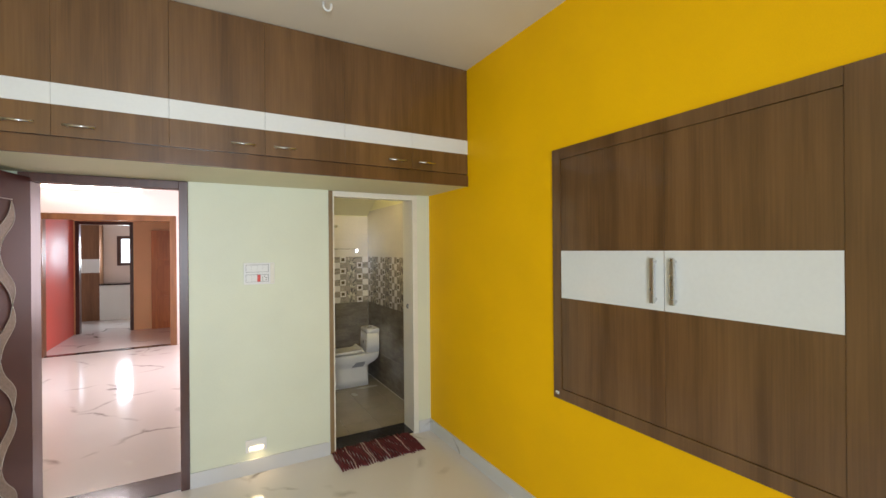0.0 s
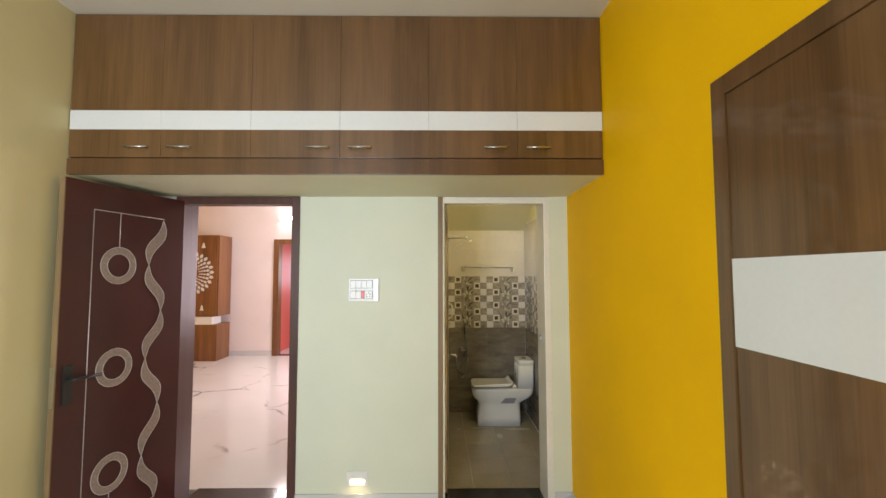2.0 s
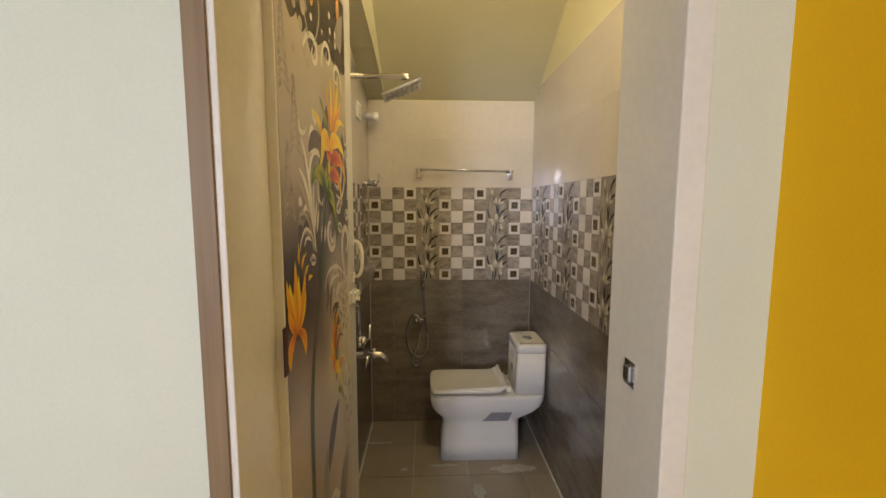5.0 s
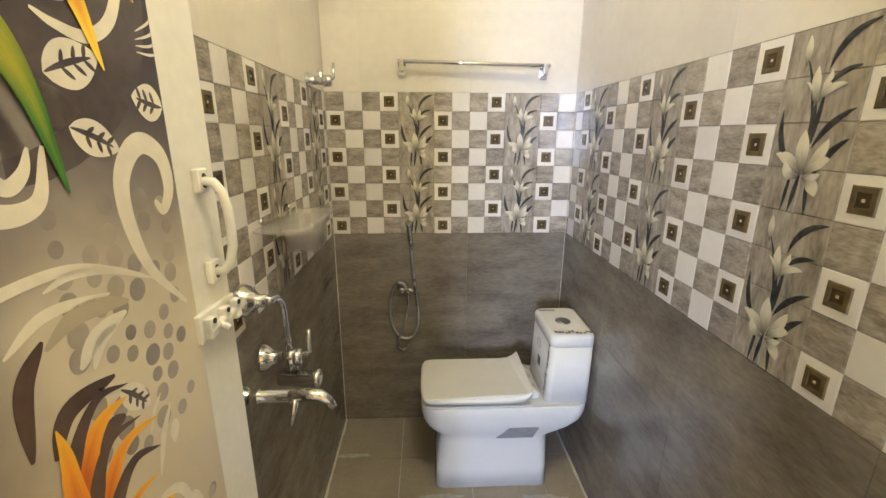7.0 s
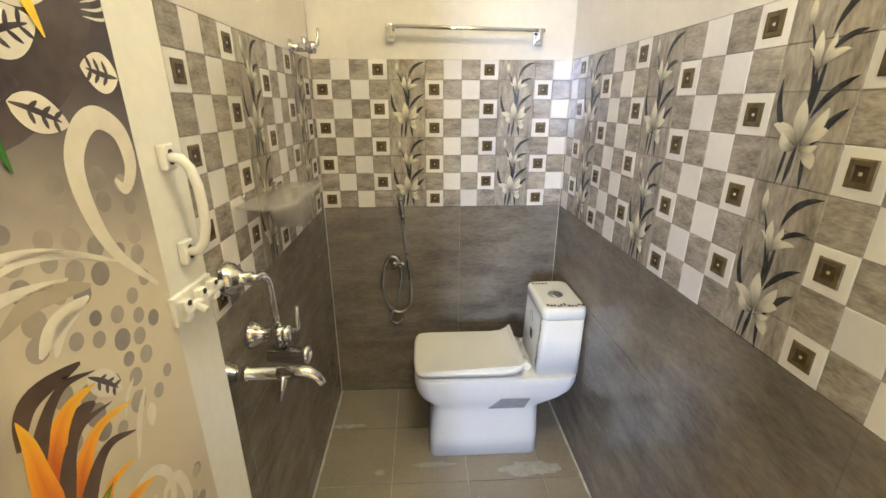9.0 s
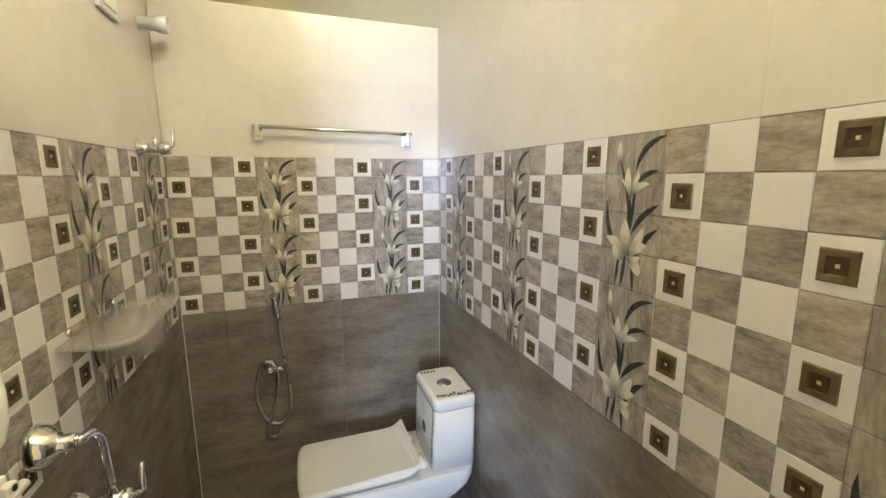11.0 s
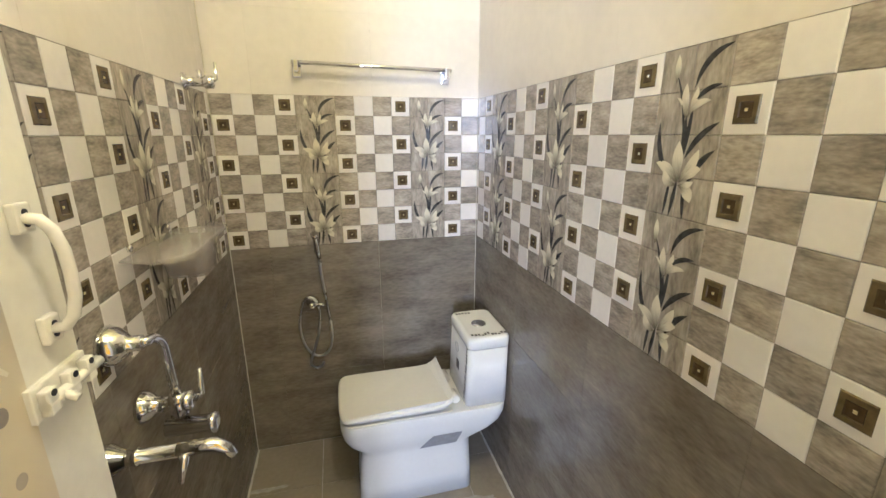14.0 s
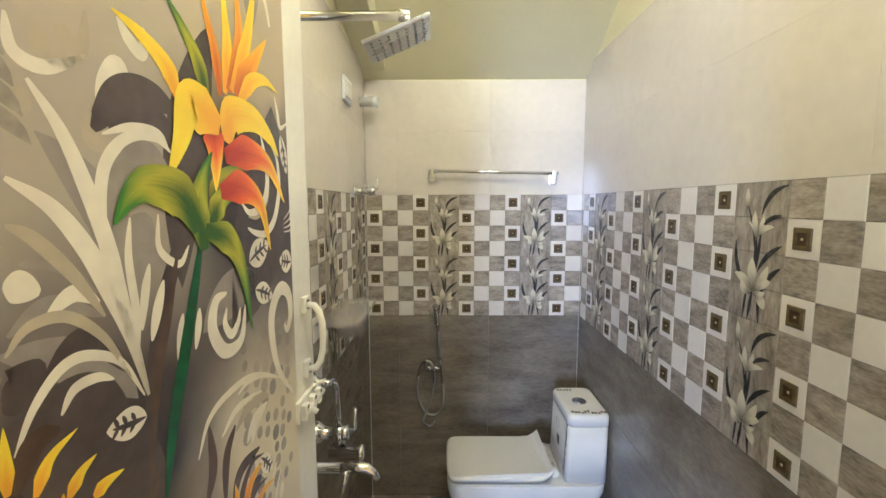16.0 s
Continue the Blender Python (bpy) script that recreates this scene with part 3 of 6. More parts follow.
# ---- switch board and foot light on the pale green wall ----
sb = thing("switch_board", "white modular switch board with a red indicator switch and socket", "switch")
SX0, SX1, SZ0, SZ1 = -1.662, -1.450, 1.396, 1.556
box_part("plate", (SX0, SX1, Y_DOOR - 0.011, Y_DOOR - 0.0003, SZ0, SZ1), M["plate_white"], sb, bevel=0.004)
for row, (z0, z1) in enumerate(((1.486, 1.542), (1.414, 1.470))):
    box_part("module_bed", (SX0 + 0.014, SX1 - 0.042, Y_DOOR - 0.013, Y_DOOR - 0.0115, z0, z1), M["plate_grey"], sb, "grey recess line", bevel=0.001)
    w = (SX1 - 0.045 - SX0 - 0.017) / 4
    for k in range(4):
        if row == 1 and k > 1:
            continue
        x0 = SX0 + 0.0165 + k * w
        box_part("rocker", (x0, x0 + w - 0.001, Y_DOOR - 0.018, Y_DOOR - 0.0135, z0 + 0.003, z1 - 0.003), M["plate_white"], sb, bevel=0.0015)
x0 = SX0 + 0.0165 + 2 * w
box_part("indicator_switch", (x0, x0 + w * 0.55, Y_DOOR - 0.019, Y_DOOR - 0.0135, 1.417, 1.467), M["red_plastic"], sb, "red indicator switch", bevel=0.002)
sock = box_part("socket", (x0 + w * 0.6, x0 + 2 * w - 0.001, Y_DOOR - 0.017, Y_DOOR - 0.0135, 1.417, 1.467), M["plate_white"], sb, bevel=0.0015)
bm = bmesh.new()
for dx, dz in ((0, 0.014), (-0.012, 0.004), (0.012, 0.004), (-0.011, -0.012), (0.011, -0.012)):
    cx, cz = x0 + w * 1.3 + dx, 1.441 + dz
    add_tube(bm, [(cx, Y_DOOR - 0.0172, cz), (cx, Y_DOOR - 0.0178, cz)], 0.004, 8)
part("pin_hole", bm, M["black"], sock)
box_part("side_strip", (SX1 - 0.03, SX1 - 0.004, Y_DOOR - 0.015, Y_DOOR - 0.0115, SZ0 + 0.004, SZ1 - 0.004), M["white_pvc"], sb, bevel=0.001)

foot = thing("foot_light", "small white recessed foot light glowing warm near the skirting", "lamp")
box_part("bezel", (-1.659, -1.516, Y_DOOR - 0.01, Y_DOOR - 0.0003, 0.160, 0.252), M["plate_white"], foot, bevel=0.003)
box_part("glow_slot", (-1.632, -1.540, Y_DOOR - 0.014, Y_DOOR - 0.0105, 0.178, 0.200), M["foot_glow"], foot, "glowing warm slot")

# ---- ceiling hook ----
hook = thing("ceiling_hook", "white painted ceiling fan hook", "hook")
bm = bmesh.new()
add_tube(bm, [(-1.312, -3.02, H), (-1.312, -3.02, H - 0.022)] + [(-1.29 - 0.022 * math.cos(a), -3.02, H - 0.022 - 0.022 * math.sin(a)) for a in (math.pi * k / 8 for k in range(1, 8))] + [(-1.268, -3.02, H - 0.022), (-1.268, -3.02, H)], 0.006, 8)
part("rod", bm, M["plate_white"], hook)

# ---- door mat ----
mat_m = material("maroon_mat", (0.115, 0.016, 0.022), 0.95, vary=0.4, scale=30, fine=220, bump=0.8, stretch=(4.0, 1, 1))
fleck_m = material("pale_mat_fleck", (0.48, 0.38, 0.36), 0.95, vary=0.2, scale=60)
mat = thing("door_mat", "maroon rag-woven door mat with thin pale stripes", "mat")
rng = random.Random(4)
stripes = {5, 12, 13, 19, 28}
for i in range(36):
    x = -1.025 + 0.0193 * i
    bm = bmesh.new()
    a, b = -2.31 + rng.uniform(-0.014, 0.012), -1.93 + rng.uniform(-0.012, 0.008)
    add_tube(bm, [(x + 0.004 * math.sin(k * 0.9 + i) + 0.0003 * (k - 5) ** 2 * (0.3 if i > 18 else -0.3), a + (b - a) * k / 10, 0.0085 + 0.0015 * math.sin(k * 2.1 + i * 1.7)) for k in range(11)], 0.0098, 6, radii=[0.004] + [0.0085 + rng.uniform(-0.0008, 0.0012) for k in range(9)] + [0.004])
    part("rag_strand", bm, mat_m, mat)
    if i in stripes:
        bm = bmesh.new()
        add_tube(bm, [(x + 0.009 + 0.004 * math.sin(k * 0.9 + i), a + (b - a) * (0.04 + 0.9 * k / 10), 0.0165 + 0.0015 * math.sin(k * 2.1 + i)) for k in range(11)], 0.0038, 5)
        part("pale_strand", bm, fleck_m, mat, "pale thin strand")


# ---- toilet ----
def toilet():
    t = thing("toilet", "white one-piece ceramic toilet with closed ivory seat, packing tape still on", "toilet")
    cy = -0.219

    def rings(spec, steps=5):
        return [[(u + (x0 + x1) / 2, cy + v, z) for u, v in rounded(x1 - x0, 2 * hw, r, steps)] for z, x0, x1, hw, r in spec]

    bm = bmesh.new()
    add_loft(bm, rings([(BFLOOR, -0.615, -0.15, 0.138, 0.035), (0.05, -0.611, -0.15, 0.135, 0.04), (0.14, -0.602, -0.151, 0.132, 0.05), (0.185, -0.598, -0.15, 0.132, 0.055), (0.205, -0.604, -0.14, 0.135, 0.055),
                        (0.225, -0.622, -0.10, 0.142, 0.06), (0.25, -0.648, -0.055, 0.150, 0.06), (0.28, -0.664, -0.022, 0.155, 0.06), (0.315, -0.671, -0.008, 0.157, 0.06), (0.345, -0.672, -0.006, 0.157, 0.06), (0.352, -0.668, -0.008, 0.154, 0.058)]))
    body = part("bowl", bm, M["ceramic"], t)
    bm = bmesh.new()
    add_loft(bm, rings([(0.353, -0.182, -0.006, 0.137, 0.025), (0.45, -0.178, -0.005, 0.137, 0.025), (0.598, -0.172, -0.004, 0.136, 0.025)]))
    tank = part("tank", bm, M["ceramic"], t)
    bm = bmesh.new()
    add_loft(bm, rings([(0.5985, -0.170, -0.004, 0.134, 0.024), (0.603, -0.175, -0.002, 0.138, 0.027), (0.635, -0.175, -0.002, 0.138, 0.027), (0.645, -0.171, -0.004, 0.134, 0.03), (0.649, -0.160, -0.012, 0.124, 0.03)]))
    lid = part("tank_lid", bm, M["ceramic"], tank, "white ceramic tank lid")
    bm = bmesh.new()
    n = 24
    add_loft(bm, [[(-0.093 + r * math.cos(2 * math.pi * k / n), cy - 0.01 + r * math.sin(2 * math.pi * k / n), z) for k in range(n)] for r, z in ((0.031, 0.6492), (0.031, 0.652), (0.027, 0.6545), (0.008, 0.6535))])
    part("flush_button", bm, M["chrome"], tank, "round chrome flush button")
    # closed seat: ring under a lid whose hinge end curls up
    bm = bmesh.new()

    def seat_ring(z, grow):
        out = []
        for k in range(13):
            a = radians(90 + 180 * k / 12)
            c, q = math.cos(a), math.sin(a)
            out.append((-0.60 - (0.072 + grow) * abs(c) ** 0.42, cy + (0.157 + grow) * math.copysign(abs(q) ** 0.5, q), z))
        for x in (-0.50, -0.40, -0.32, -0.28, -0.255, -0.238):
            out.append((x, cy - 0.157 - grow, z + (0.034 * max(0, (x + 0.30) / 0.062) ** 2 if z > 0.36 else 0)))
        for x in (-0.238, -0.255, -0.28, -0.32, -0.40, -0.50):
            out.append((x, cy + 0.157 + grow, z + (0.034 * max(0, (x + 0.30) / 0.062) ** 2 if z > 0.36 else 0)))
        return out

    add_loft(bm, [seat_ring(0.3715, -0.012), seat_ring(0.3745, 0.002), seat_ring(0.388, 0.003), seat_ring(0.393, -0.006)])
    part("seat_lid", bm, M["seat"], t, "closed ivory plastic seat lid")
    bm = bmesh.new()
    add_loft(bm, [seat_ring(0.3545, -0.004), seat_ring(0.3565, 0.0), seat_ring(0.3595, 0.0), seat_ring(0.3599, -0.004)])
    part("seat_ring", bm, M["seat"], t)
    for y in (cy - 0.075, cy + 0.075):
        bm = bmesh.new()
        add_tube(bm, [(-0.215, y - 0.03, 0.372), (-0.215, y + 0.03, 0.372)], 0.016, 10)
        part("hinge", bm, M["seat"], t)
    # stickers and printed packing tape with unreadable dark print
    dark = M["tape_print"]
    rng = random.Random(11)
    for k in range(11):
        x = -0.155 + k * 0.0135
        w, h = rng.uniform(0.008, 0.0125), rng.uniform(0.008, 0.020)
        y = cy - 0.117 + rng.uniform(-0.004, 0.008)
        box_part("tape_print", (x, x + w, y, y + h, 0.6494, 0.6498), dark, lid)
    for k in range(5):
        x = -0.16 + k * 0.014
        box_part("tape_print", (x, x + 0.009, cy + 0.094, cy + 0.108, 0.6494, 0.6498), dark, lid)
    for k in range(18):
        z = 0.375 + k * 0.0145
        xx = -0.182 + (z - 0.353) * 0.043
        box_part("tape_print", (xx - 0.0012, xx - 0.0006, cy - 0.110 + rng.uniform(-0.010, 0.001), cy - 0.110 + rng.uniform(0.006, 0.014), z, z + rng.uniform(0.006, 0.0125)), dark, tank)
    box_part("sticker", (-0.1800, -0.1782, cy - 0.02, cy + 0.012, 0.452, 0.492), dark, tank, "small dark product sticker")
    bm = bmesh.new()
    add_tube(bm, [(-0.1758, cy + 0.02 + 0.022 * math.cos(a), 0.540 + 0.022 * math.sin(a)) for a in (2 * math.pi * k / 20 for k in range(21))], 0.001, 4, False)
    part("round_sticker", bm, M["plate_grey"], tank, "round outlined sticker")
    # grey plate laid on the white ceramic, shade of the side recess as colour
    bm = bmesh.new()
    add_prism(bm, [(-0.372, 0.197), (-0.222, 0.197), (-0.203, 0.258), (-0.322, 0.258)], 0.0, 1.0,
              lambda u, v, d: (u, cy - (0.1335 if v < 0.2 else 0.1535) - (0.002 if d else -0.006), v))
    part("side_recess_shade", bm, M["painted_recess_shade"], body, "grey plate that paints the shade of the side recess")
    return t


M["tape_print"] = material("dark_tape_print", (0.06, 0.055, 0.05), 0.35, vary=0.2, scale=80)
M["painted_recess_shade"] = material("painted_recess_shade", (0.33, 0.33, 0.34), 0.2, vary=0.05, scale=30)
toilet()


# ---- chrome fittings ----
def disc(bm, at, axis, r_list, sides=20, mat=0):
    """A turned shape: (radius, distance) pairs along an axis from a place."""
    ax = Vector(axis).normalized()
    s = ax.orthogonal().normalized()
    u = ax.cross(s)
    add_loft(bm, [[Vector(at) + ax * d + (s * math.cos(2 * math.pi * k / sides) + u * math.sin(2 * math.pi * k / sides)) * r for k in range(sides)] for r, d in r_list], mat=mat)


rail = thing("towel_rail", "chrome towel rail with square brackets on cream tiles", "towel rail")
bm = bmesh.new()
add_tube(bm, [(-0.758, 0.045, 1.667), (-0.138, 0.045, 1.655)], 0.008, 12)
part("rod", bm, M["chrome"], rail)
for x, z in ((-0.742, 1.645), (-0.155, 1.633)):
    br = box_part("bracket", (x - 0.017, x + 0.017, 0.078, 0.0957, z - 0.028, z + 0.028), M["chrome"], rail, bevel=0.003)
    box_part("arm", (x - 0.009, x + 0.009, 0.036, 0.0778, z - 0.012, z + 0.030), M["chrome"], br, bevel=0.003)

bidet = thing("health_faucet", "chrome hand spray with looped hose hung on its wall valve", "faucet")
bm = bmesh.new()
disc(bm, (-0.762, 0.0955, 0.690), (0, -1, 0), [(0.028, 0), (0.028, 0.006), (0.013, 0.014), (0.012, 0.05), (0.014, 0.052), (0.014, 0.064), (0.006, 0.068)])
add_tube(bm, [(-0.762, 0.05, 0.690), (-0.722, 0.05, 0.688), (-0.71, 0.05, 0.685)], 0.009, 10)
part("valve", bm, M["chrome"], bidet)
bm = bmesh.new()
hose = [(-0.715, 0.07, 0.895), (-0.712, 0.075, 0.80), (-0.697, 0.08, 0.66), (-0.688, 0.08, 0.55), (-0.694, 0.08, 0.48), (-0.715, 0.08, 0.437), (-0.752, 0.08, 0.425), (-0.79, 0.08, 0.45),
        (-0.815, 0.08, 0.51), (-0.823, 0.08, 0.58), (-0.812, 0.075, 0.66), (-0.79, 0.065, 0.712), (-0.755, 0.06, 0.715), (-0.735, 0.06, 0.67), (-0.735, 0.065, 0.60), (-0.755, 0.07, 0.51), (-0.785, 0.075, 0.42), (-0.79, 0.078, 0.385),
        (-0.77, 0.08, 0.364), (-0.745, 0.08, 0.372), (-0.732, 0.08, 0.395)]
fine = []
for i in range(len(hose) - 1):
    p0, p1, p2, p3 = (Vector(hose[max(0, min(len(hose) - 1, i + k))]) for k in (-1, 0, 1, 2))
    for k in range(4):
        s = k / 4
        fine.append(0.5 * ((2 * p1) + (p2 - p0) * s + (2 * p0 - 5 * p1 + 4 * p2 - p3) * s * s + (3 * p1 - p0 - 3 * p2 + p3) * s ** 3))
add_tube(bm, fine, 0.0058, 8)
part("hose", bm, M["steel"], bidet, "ribbed steel hose")
bm = bmesh.new()
add_tube(bm, [(-0.714, 0.055, 0.895), (-0.720, 0.05, 0.93), (-0.724, 0.042, 0.985), (-0.728, 0.03, 1.01)], 0.011, 10, radii=[0.009, 0.012, 0.012, 0.016])
disc(bm, (-0.722, 0.0955, 0.925), (0, -1, 0), [(0.014, 0), (0.014, 0.02), (0.008, 0.03)], 12)
part("spray_head", bm, M["chrome"], bidet, "chrome trigger spray head")

mixer = thing("wall_mixer", "chrome wall mixer with curved shower pipe and lever", "tap")
LX0 = BX0 + 0.0003
bm = bmesh.new()
disc(bm, (LX0, -0.88, 1.02), (1, 0, 0), [(0.040, 0), (0.040, 0.006), (0.034, 0.022), (0.022, 0.036), (0.015, 0.042), (0.015, 0.062)])
part("flange", bm, M["chrome"], mixer)
bm = bmesh.new()
add_tube(bm, [(-1.01, -0.88, 1.02), (-1.002, -0.872, 1.018)] + [Vector((-1.004 + 0.010 * math.sin(a), -0.865 + 0.04 * math.sin(a), 0.975 + 0.043 * math.cos(a))) for a in (radians(10 + 80 * k / 7) for k in range(8))] + [(-0.994, -0.818, 0.90), (-0.994, -0.810, 0.86)], 0.0095, 10)
part("pipe", bm, M["chrome"], mixer, "curved chrome pipe")
bm = bmesh.new()
disc(bm, (LX0, -0.805, 0.835), (1, 0, 0), [(0.036, 0), (0.036, 0.006), (0.026, 0.022), (0.018, 0.03), (0.018, 0.075), (0.022, 0.079), (0.022, 0.10), (0.012, 0.104)])
disc(bm, (-0.994, -0.810, 0.80), (0, 0, 1), [(0.014, 0), (0.02, 0.01), (0.02, 0.05), (0.014, 0.06)], 14)
part("body", bm, M["chrome"], mixer)
bm = bmesh.new()
disc(bm, (-1.02, -0.82, 0.785), (1, -0.05, 0), [(0.02, 0), (0.02, 0.085), (0.023, 0.087), (0.023, 0.10), (0.01, 0.104)], 16)
part("diverter", bm, M["chrome"], mixer)
bm = bmesh.new()
add_tube(bm, [(-0.966, -0.80, 0.835), (-0.950, -0.795, 0.845), (-0.948, -0.793, 0.905)], 0.006, 8, radii=[0.009, 0.007, 0.005])
part("lever", bm, M["chrome"], mixer)

spout = thing("bib_tap", "long chrome wall tap with curved spout and lever", "tap")
bm = bmesh.new()
disc(bm, (LX0, -0.957, 0.826), (1, 0, 0), [(0.032, 0), (0.030, 0.008), (0.016, 0.03), (0.014, 0.045), (0.016, 0.046), (0.016, 0.052), (0.013, 0.054), (0.013, 0.12)])
add_tube(bm, [(-0.95, -0.957, 0.826), (-0.91, -0.957, 0.828), (-0.885, -0.957, 0.826), (-0.868, -0.957, 0.814), (-0.857, -0.957, 0.796)], 0.013, 12, radii=[0.014, 0.014, 0.014, 0.012, 0.009])
part("spout", bm, M["chrome"], spout)
bm = bmesh.new()
add_tube(bm, [(-0.94, -0.957, 0.826), (-0.937, -0.977, 0.812), (-0.945, -0.985, 0.775)], 0.006, 8, radii=[0.011, 0.008, 0.005])
part("lever", bm, M["chrome"], spout)

valve = thing("stop_valve", "chrome concealed stop valve with lever above the pattern band", "valve")
bm = bmesh.new()
disc(bm, (LX0, -0.17, 1.566), (1, 0, 0), [(0.028, 0), (0.026, 0.006), (0.014, 0.012), (0.014, 0.06), (0.02, 0.062), (0.02, 0.085), (0.012, 0.09)], 16)
add_tube(bm, [(-1.02, -0.17, 1.566), (-1.02, -0.17, 1.60)], 0.008, 8)
part("body", bm, M["chrome"], valve)
bm = bmesh.new()
add_tube(bm, [(-0.985, -0.17, 1.566), (-0.972, -0.17, 1.575), (-0.97, -0.17, 1.625)], 0.005, 8)
part("lever", bm, M["chrome"], valve)

shower = thing("overhead_shower", "square chrome overhead shower on a straight wall arm", "shower")
bm = bmesh.new()
disc(bm, (LX0, -1.0, 1.925), (1, 0, 0), [(0.03, 0), (0.028, 0.006), (0.011, 0.014), (0.010, 0.28), (0.014, 0.282), (0.014, 0.31), (0.008, 0.312)], 14)
part("arm", bm, M["chrome"], shower)
bm = bmesh.new()
add_box(bm, -0.076, 0.076, -0.076, 0.076, -0.009, 0.0)
head = part("head", bm, M["steel"], shower, "square brushed shower plate", bevel=0.003)
head.matrix_basis = pose(-0.785, -1.0, 1.878, 4, -22, 0)
bm = bmesh.new()
for i in range(7):
    for j in range(7):
        add_tube(bm, [(-0.06 + 0.02 * i, -0.06 + 0.02 * j, -0.0092), (-0.06 + 0.02 * i, -0.06 + 0.02 * j, -0.0115)], 0.0028, 6)
part("nozzle", bm, M["plate_grey"], head)

plug = thing("pipe_stub", "white capped pipe stub high on cream tiles", "pipe")
bm = bmesh.new()
disc(bm, (LX0, -0.011, 1.975), (1, 0, 0), [(0.022, 0), (0.022, 0.05), (0.027, 0.052), (0.027, 0.082), (0.021, 0.084), (0.019, 0.077)], 18)
part("stub", bm, M["plate_white"], plug)
box2 = thing("wall_socket", "white square wall plate high on cream tiles", "switch")
box_part("plate", (LX0, LX0 + 0.012, -0.355, -0.232, 1.905, 1.995), M["plate_white"], box2, bevel=0.003)
box_part("cover", (LX0 + 0.0122, LX0 + 0.017, -0.335, -0.252, 1.92, 1.98), M["white_pvc"], box2, bevel=0.002)



def acrylic():
    """Frosted clear acrylic: mostly see-through, with a soft milky sheen."""
    m = bpy.data.materials.new("frosted_acrylic")
    m.use_nodes = True
    nt = m.node_tree
    b = nt.nodes["Principled BSDF"]
    b.inputs["Base Color"].default_value = (0.62, 0.57, 0.53, 1)
    b.inputs["Roughness"].default_value = 0.12
    tr, mx = nt.nodes.new("ShaderNodeBsdfTransparent"), nt.nodes.new("ShaderNodeMixShader")
    n = nt.nodes.new("ShaderNodeTexNoise")
    n.inputs["Scale"].default_value = 30
    rr = nt.nodes.new("ShaderNodeMapRange")
    rr.inputs["To Min"].default_value, rr.inputs["To Max"].default_value = 0.29, 0.41
    nt.links.new(n.outputs["Fac"], rr.inputs["Value"])
    nt.links.new(rr.outputs[0], mx.inputs[0])
    nt.links.new(tr.outputs[0], mx.inputs[1])
    nt.links.new(b.outputs[0], mx.inputs[2])
    nt.links.new(mx.outputs[0], nt.nodes["Material Output"].inputs["Surface"])
    return m


shelf = thing("acrylic_shelf", "clear frosted acrylic soap shelf with a cup on tiles", "shelf")
SHELF_Z, SY0, SY1, SW = 1.155, -0.80, -0.42, 0.135
clear = acrylic()
front = [(0.0, SY0 + 0.03)] + [(SW - 0.055 + 0.055 * math.sin(radians(a)), SY0 + 0.055 - 0.055 * math.cos(radians(a))) for a in range(0, 91, 15)] + [(SW - 0.055 + 0.055 * math.cos(radians(a)), SY1 - 0.055 + 0.055 * math.sin(radians(a))) for a in range(0, 91, 15)] + [(0.0, SY1 - 0.03)]
bm = bmesh.new()
add_prism(bm, front, SHELF_Z - 0.005, SHELF_Z, lambda u, v, d: (LX0 + 0.0005 + u, v, d))
plate_s = part("plate", bm, clear, shelf, "clear acrylic plate with rounded corners")
bm = bmesh.new()
add_tube(bm, [(LX0 + u, v, SHELF_Z + 0.004) for u, v in front[1:-1]], 0.0045, 6)
part("lip", bm, clear, plate_s, "raised acrylic rim")
bm = bmesh.new()
add_loft(bm, [[(LX0 + 0.065 + u * k, -0.56 + v * k, z) for u, v in rounded(0.10, 0.13, 0.02)] for k, z in ((0.88, 1.062), (1.0, 1.149), (0.94, 1.149), (0.83, 1.067))], True, True)
part("cup", bm, clear, shelf, "frosted acrylic cup under the plate")
for y in (-0.72, -0.50):
    bm = bmesh.new()
    disc(bm, (LX0, y, SHELF_Z + 0.014), (1, 0, 0), [(0.008, 0), (0.008, 0.006), (0.004, 0.008)], 12)
    part("screw_cap", bm, M["chrome"], shelf, "small chrome screw cap")

lampb = thing("bathroom_lamp", "round white bulb holder on the wall above the bathroom doorway", "lamp")
bm = bmesh.new()
disc(bm, (-0.36, Y_IN + 0.0003, 2.84), (0, 1, 0), [(0.045, 0), (0.045, 0.02), (0.02, 0.03), (0.02, 0.06)], 16)
part("holder", bm, M["plate_white"], lampb)

# door striker on the bathroom frame
strike = thing("door_striker", "small steel striker plate screwed on the door frame", "latch")
box_part("plate", (-0.2985, -0.2963, -1.892, -1.852, 1.098, 1.148), M["steel"], strike, bevel=0.001)
box_part("keep", (-0.306, -0.2987, -1.884, -1.862, 1.108, 1.138), M["steel"], strike, bevel=0.002)


# ---- things of the hall and the rooms beyond ----
cab = thing("prayer_cabinet", "walnut prayer cabinet with white lotus cut-outs and a white drawer", "cabinet")
CX0, CX1, CY0, CY1 = -6.04, -5.09, 2.85, 3.33
box_part("base", (CX0, CX1, CY0, CY1, 0.0, 0.66), M["hall_wood"], cab, bevel=0.003)
dr = box_part("drawer", (CX0 - 0.01, CX1 - 0.08, CY0 - 0.02, CY0 + 0.3, 0.665, 0.805), M["white_lam"], cab, "glossy white drawer front", bevel=0.003)
box_part("pull", (-5.68, -5.45, CY0 - 0.03, CY0 - 0.0205, 0.735, 0.75), M["steel"], dr)
box_part("body", (CX0, CX1, CY0 + 0.02, CY1, 0.81, 2.31), M["hall_wood"], cab, bevel=0.003)
mid = (CX0 + CX1) / 2 - 0.02
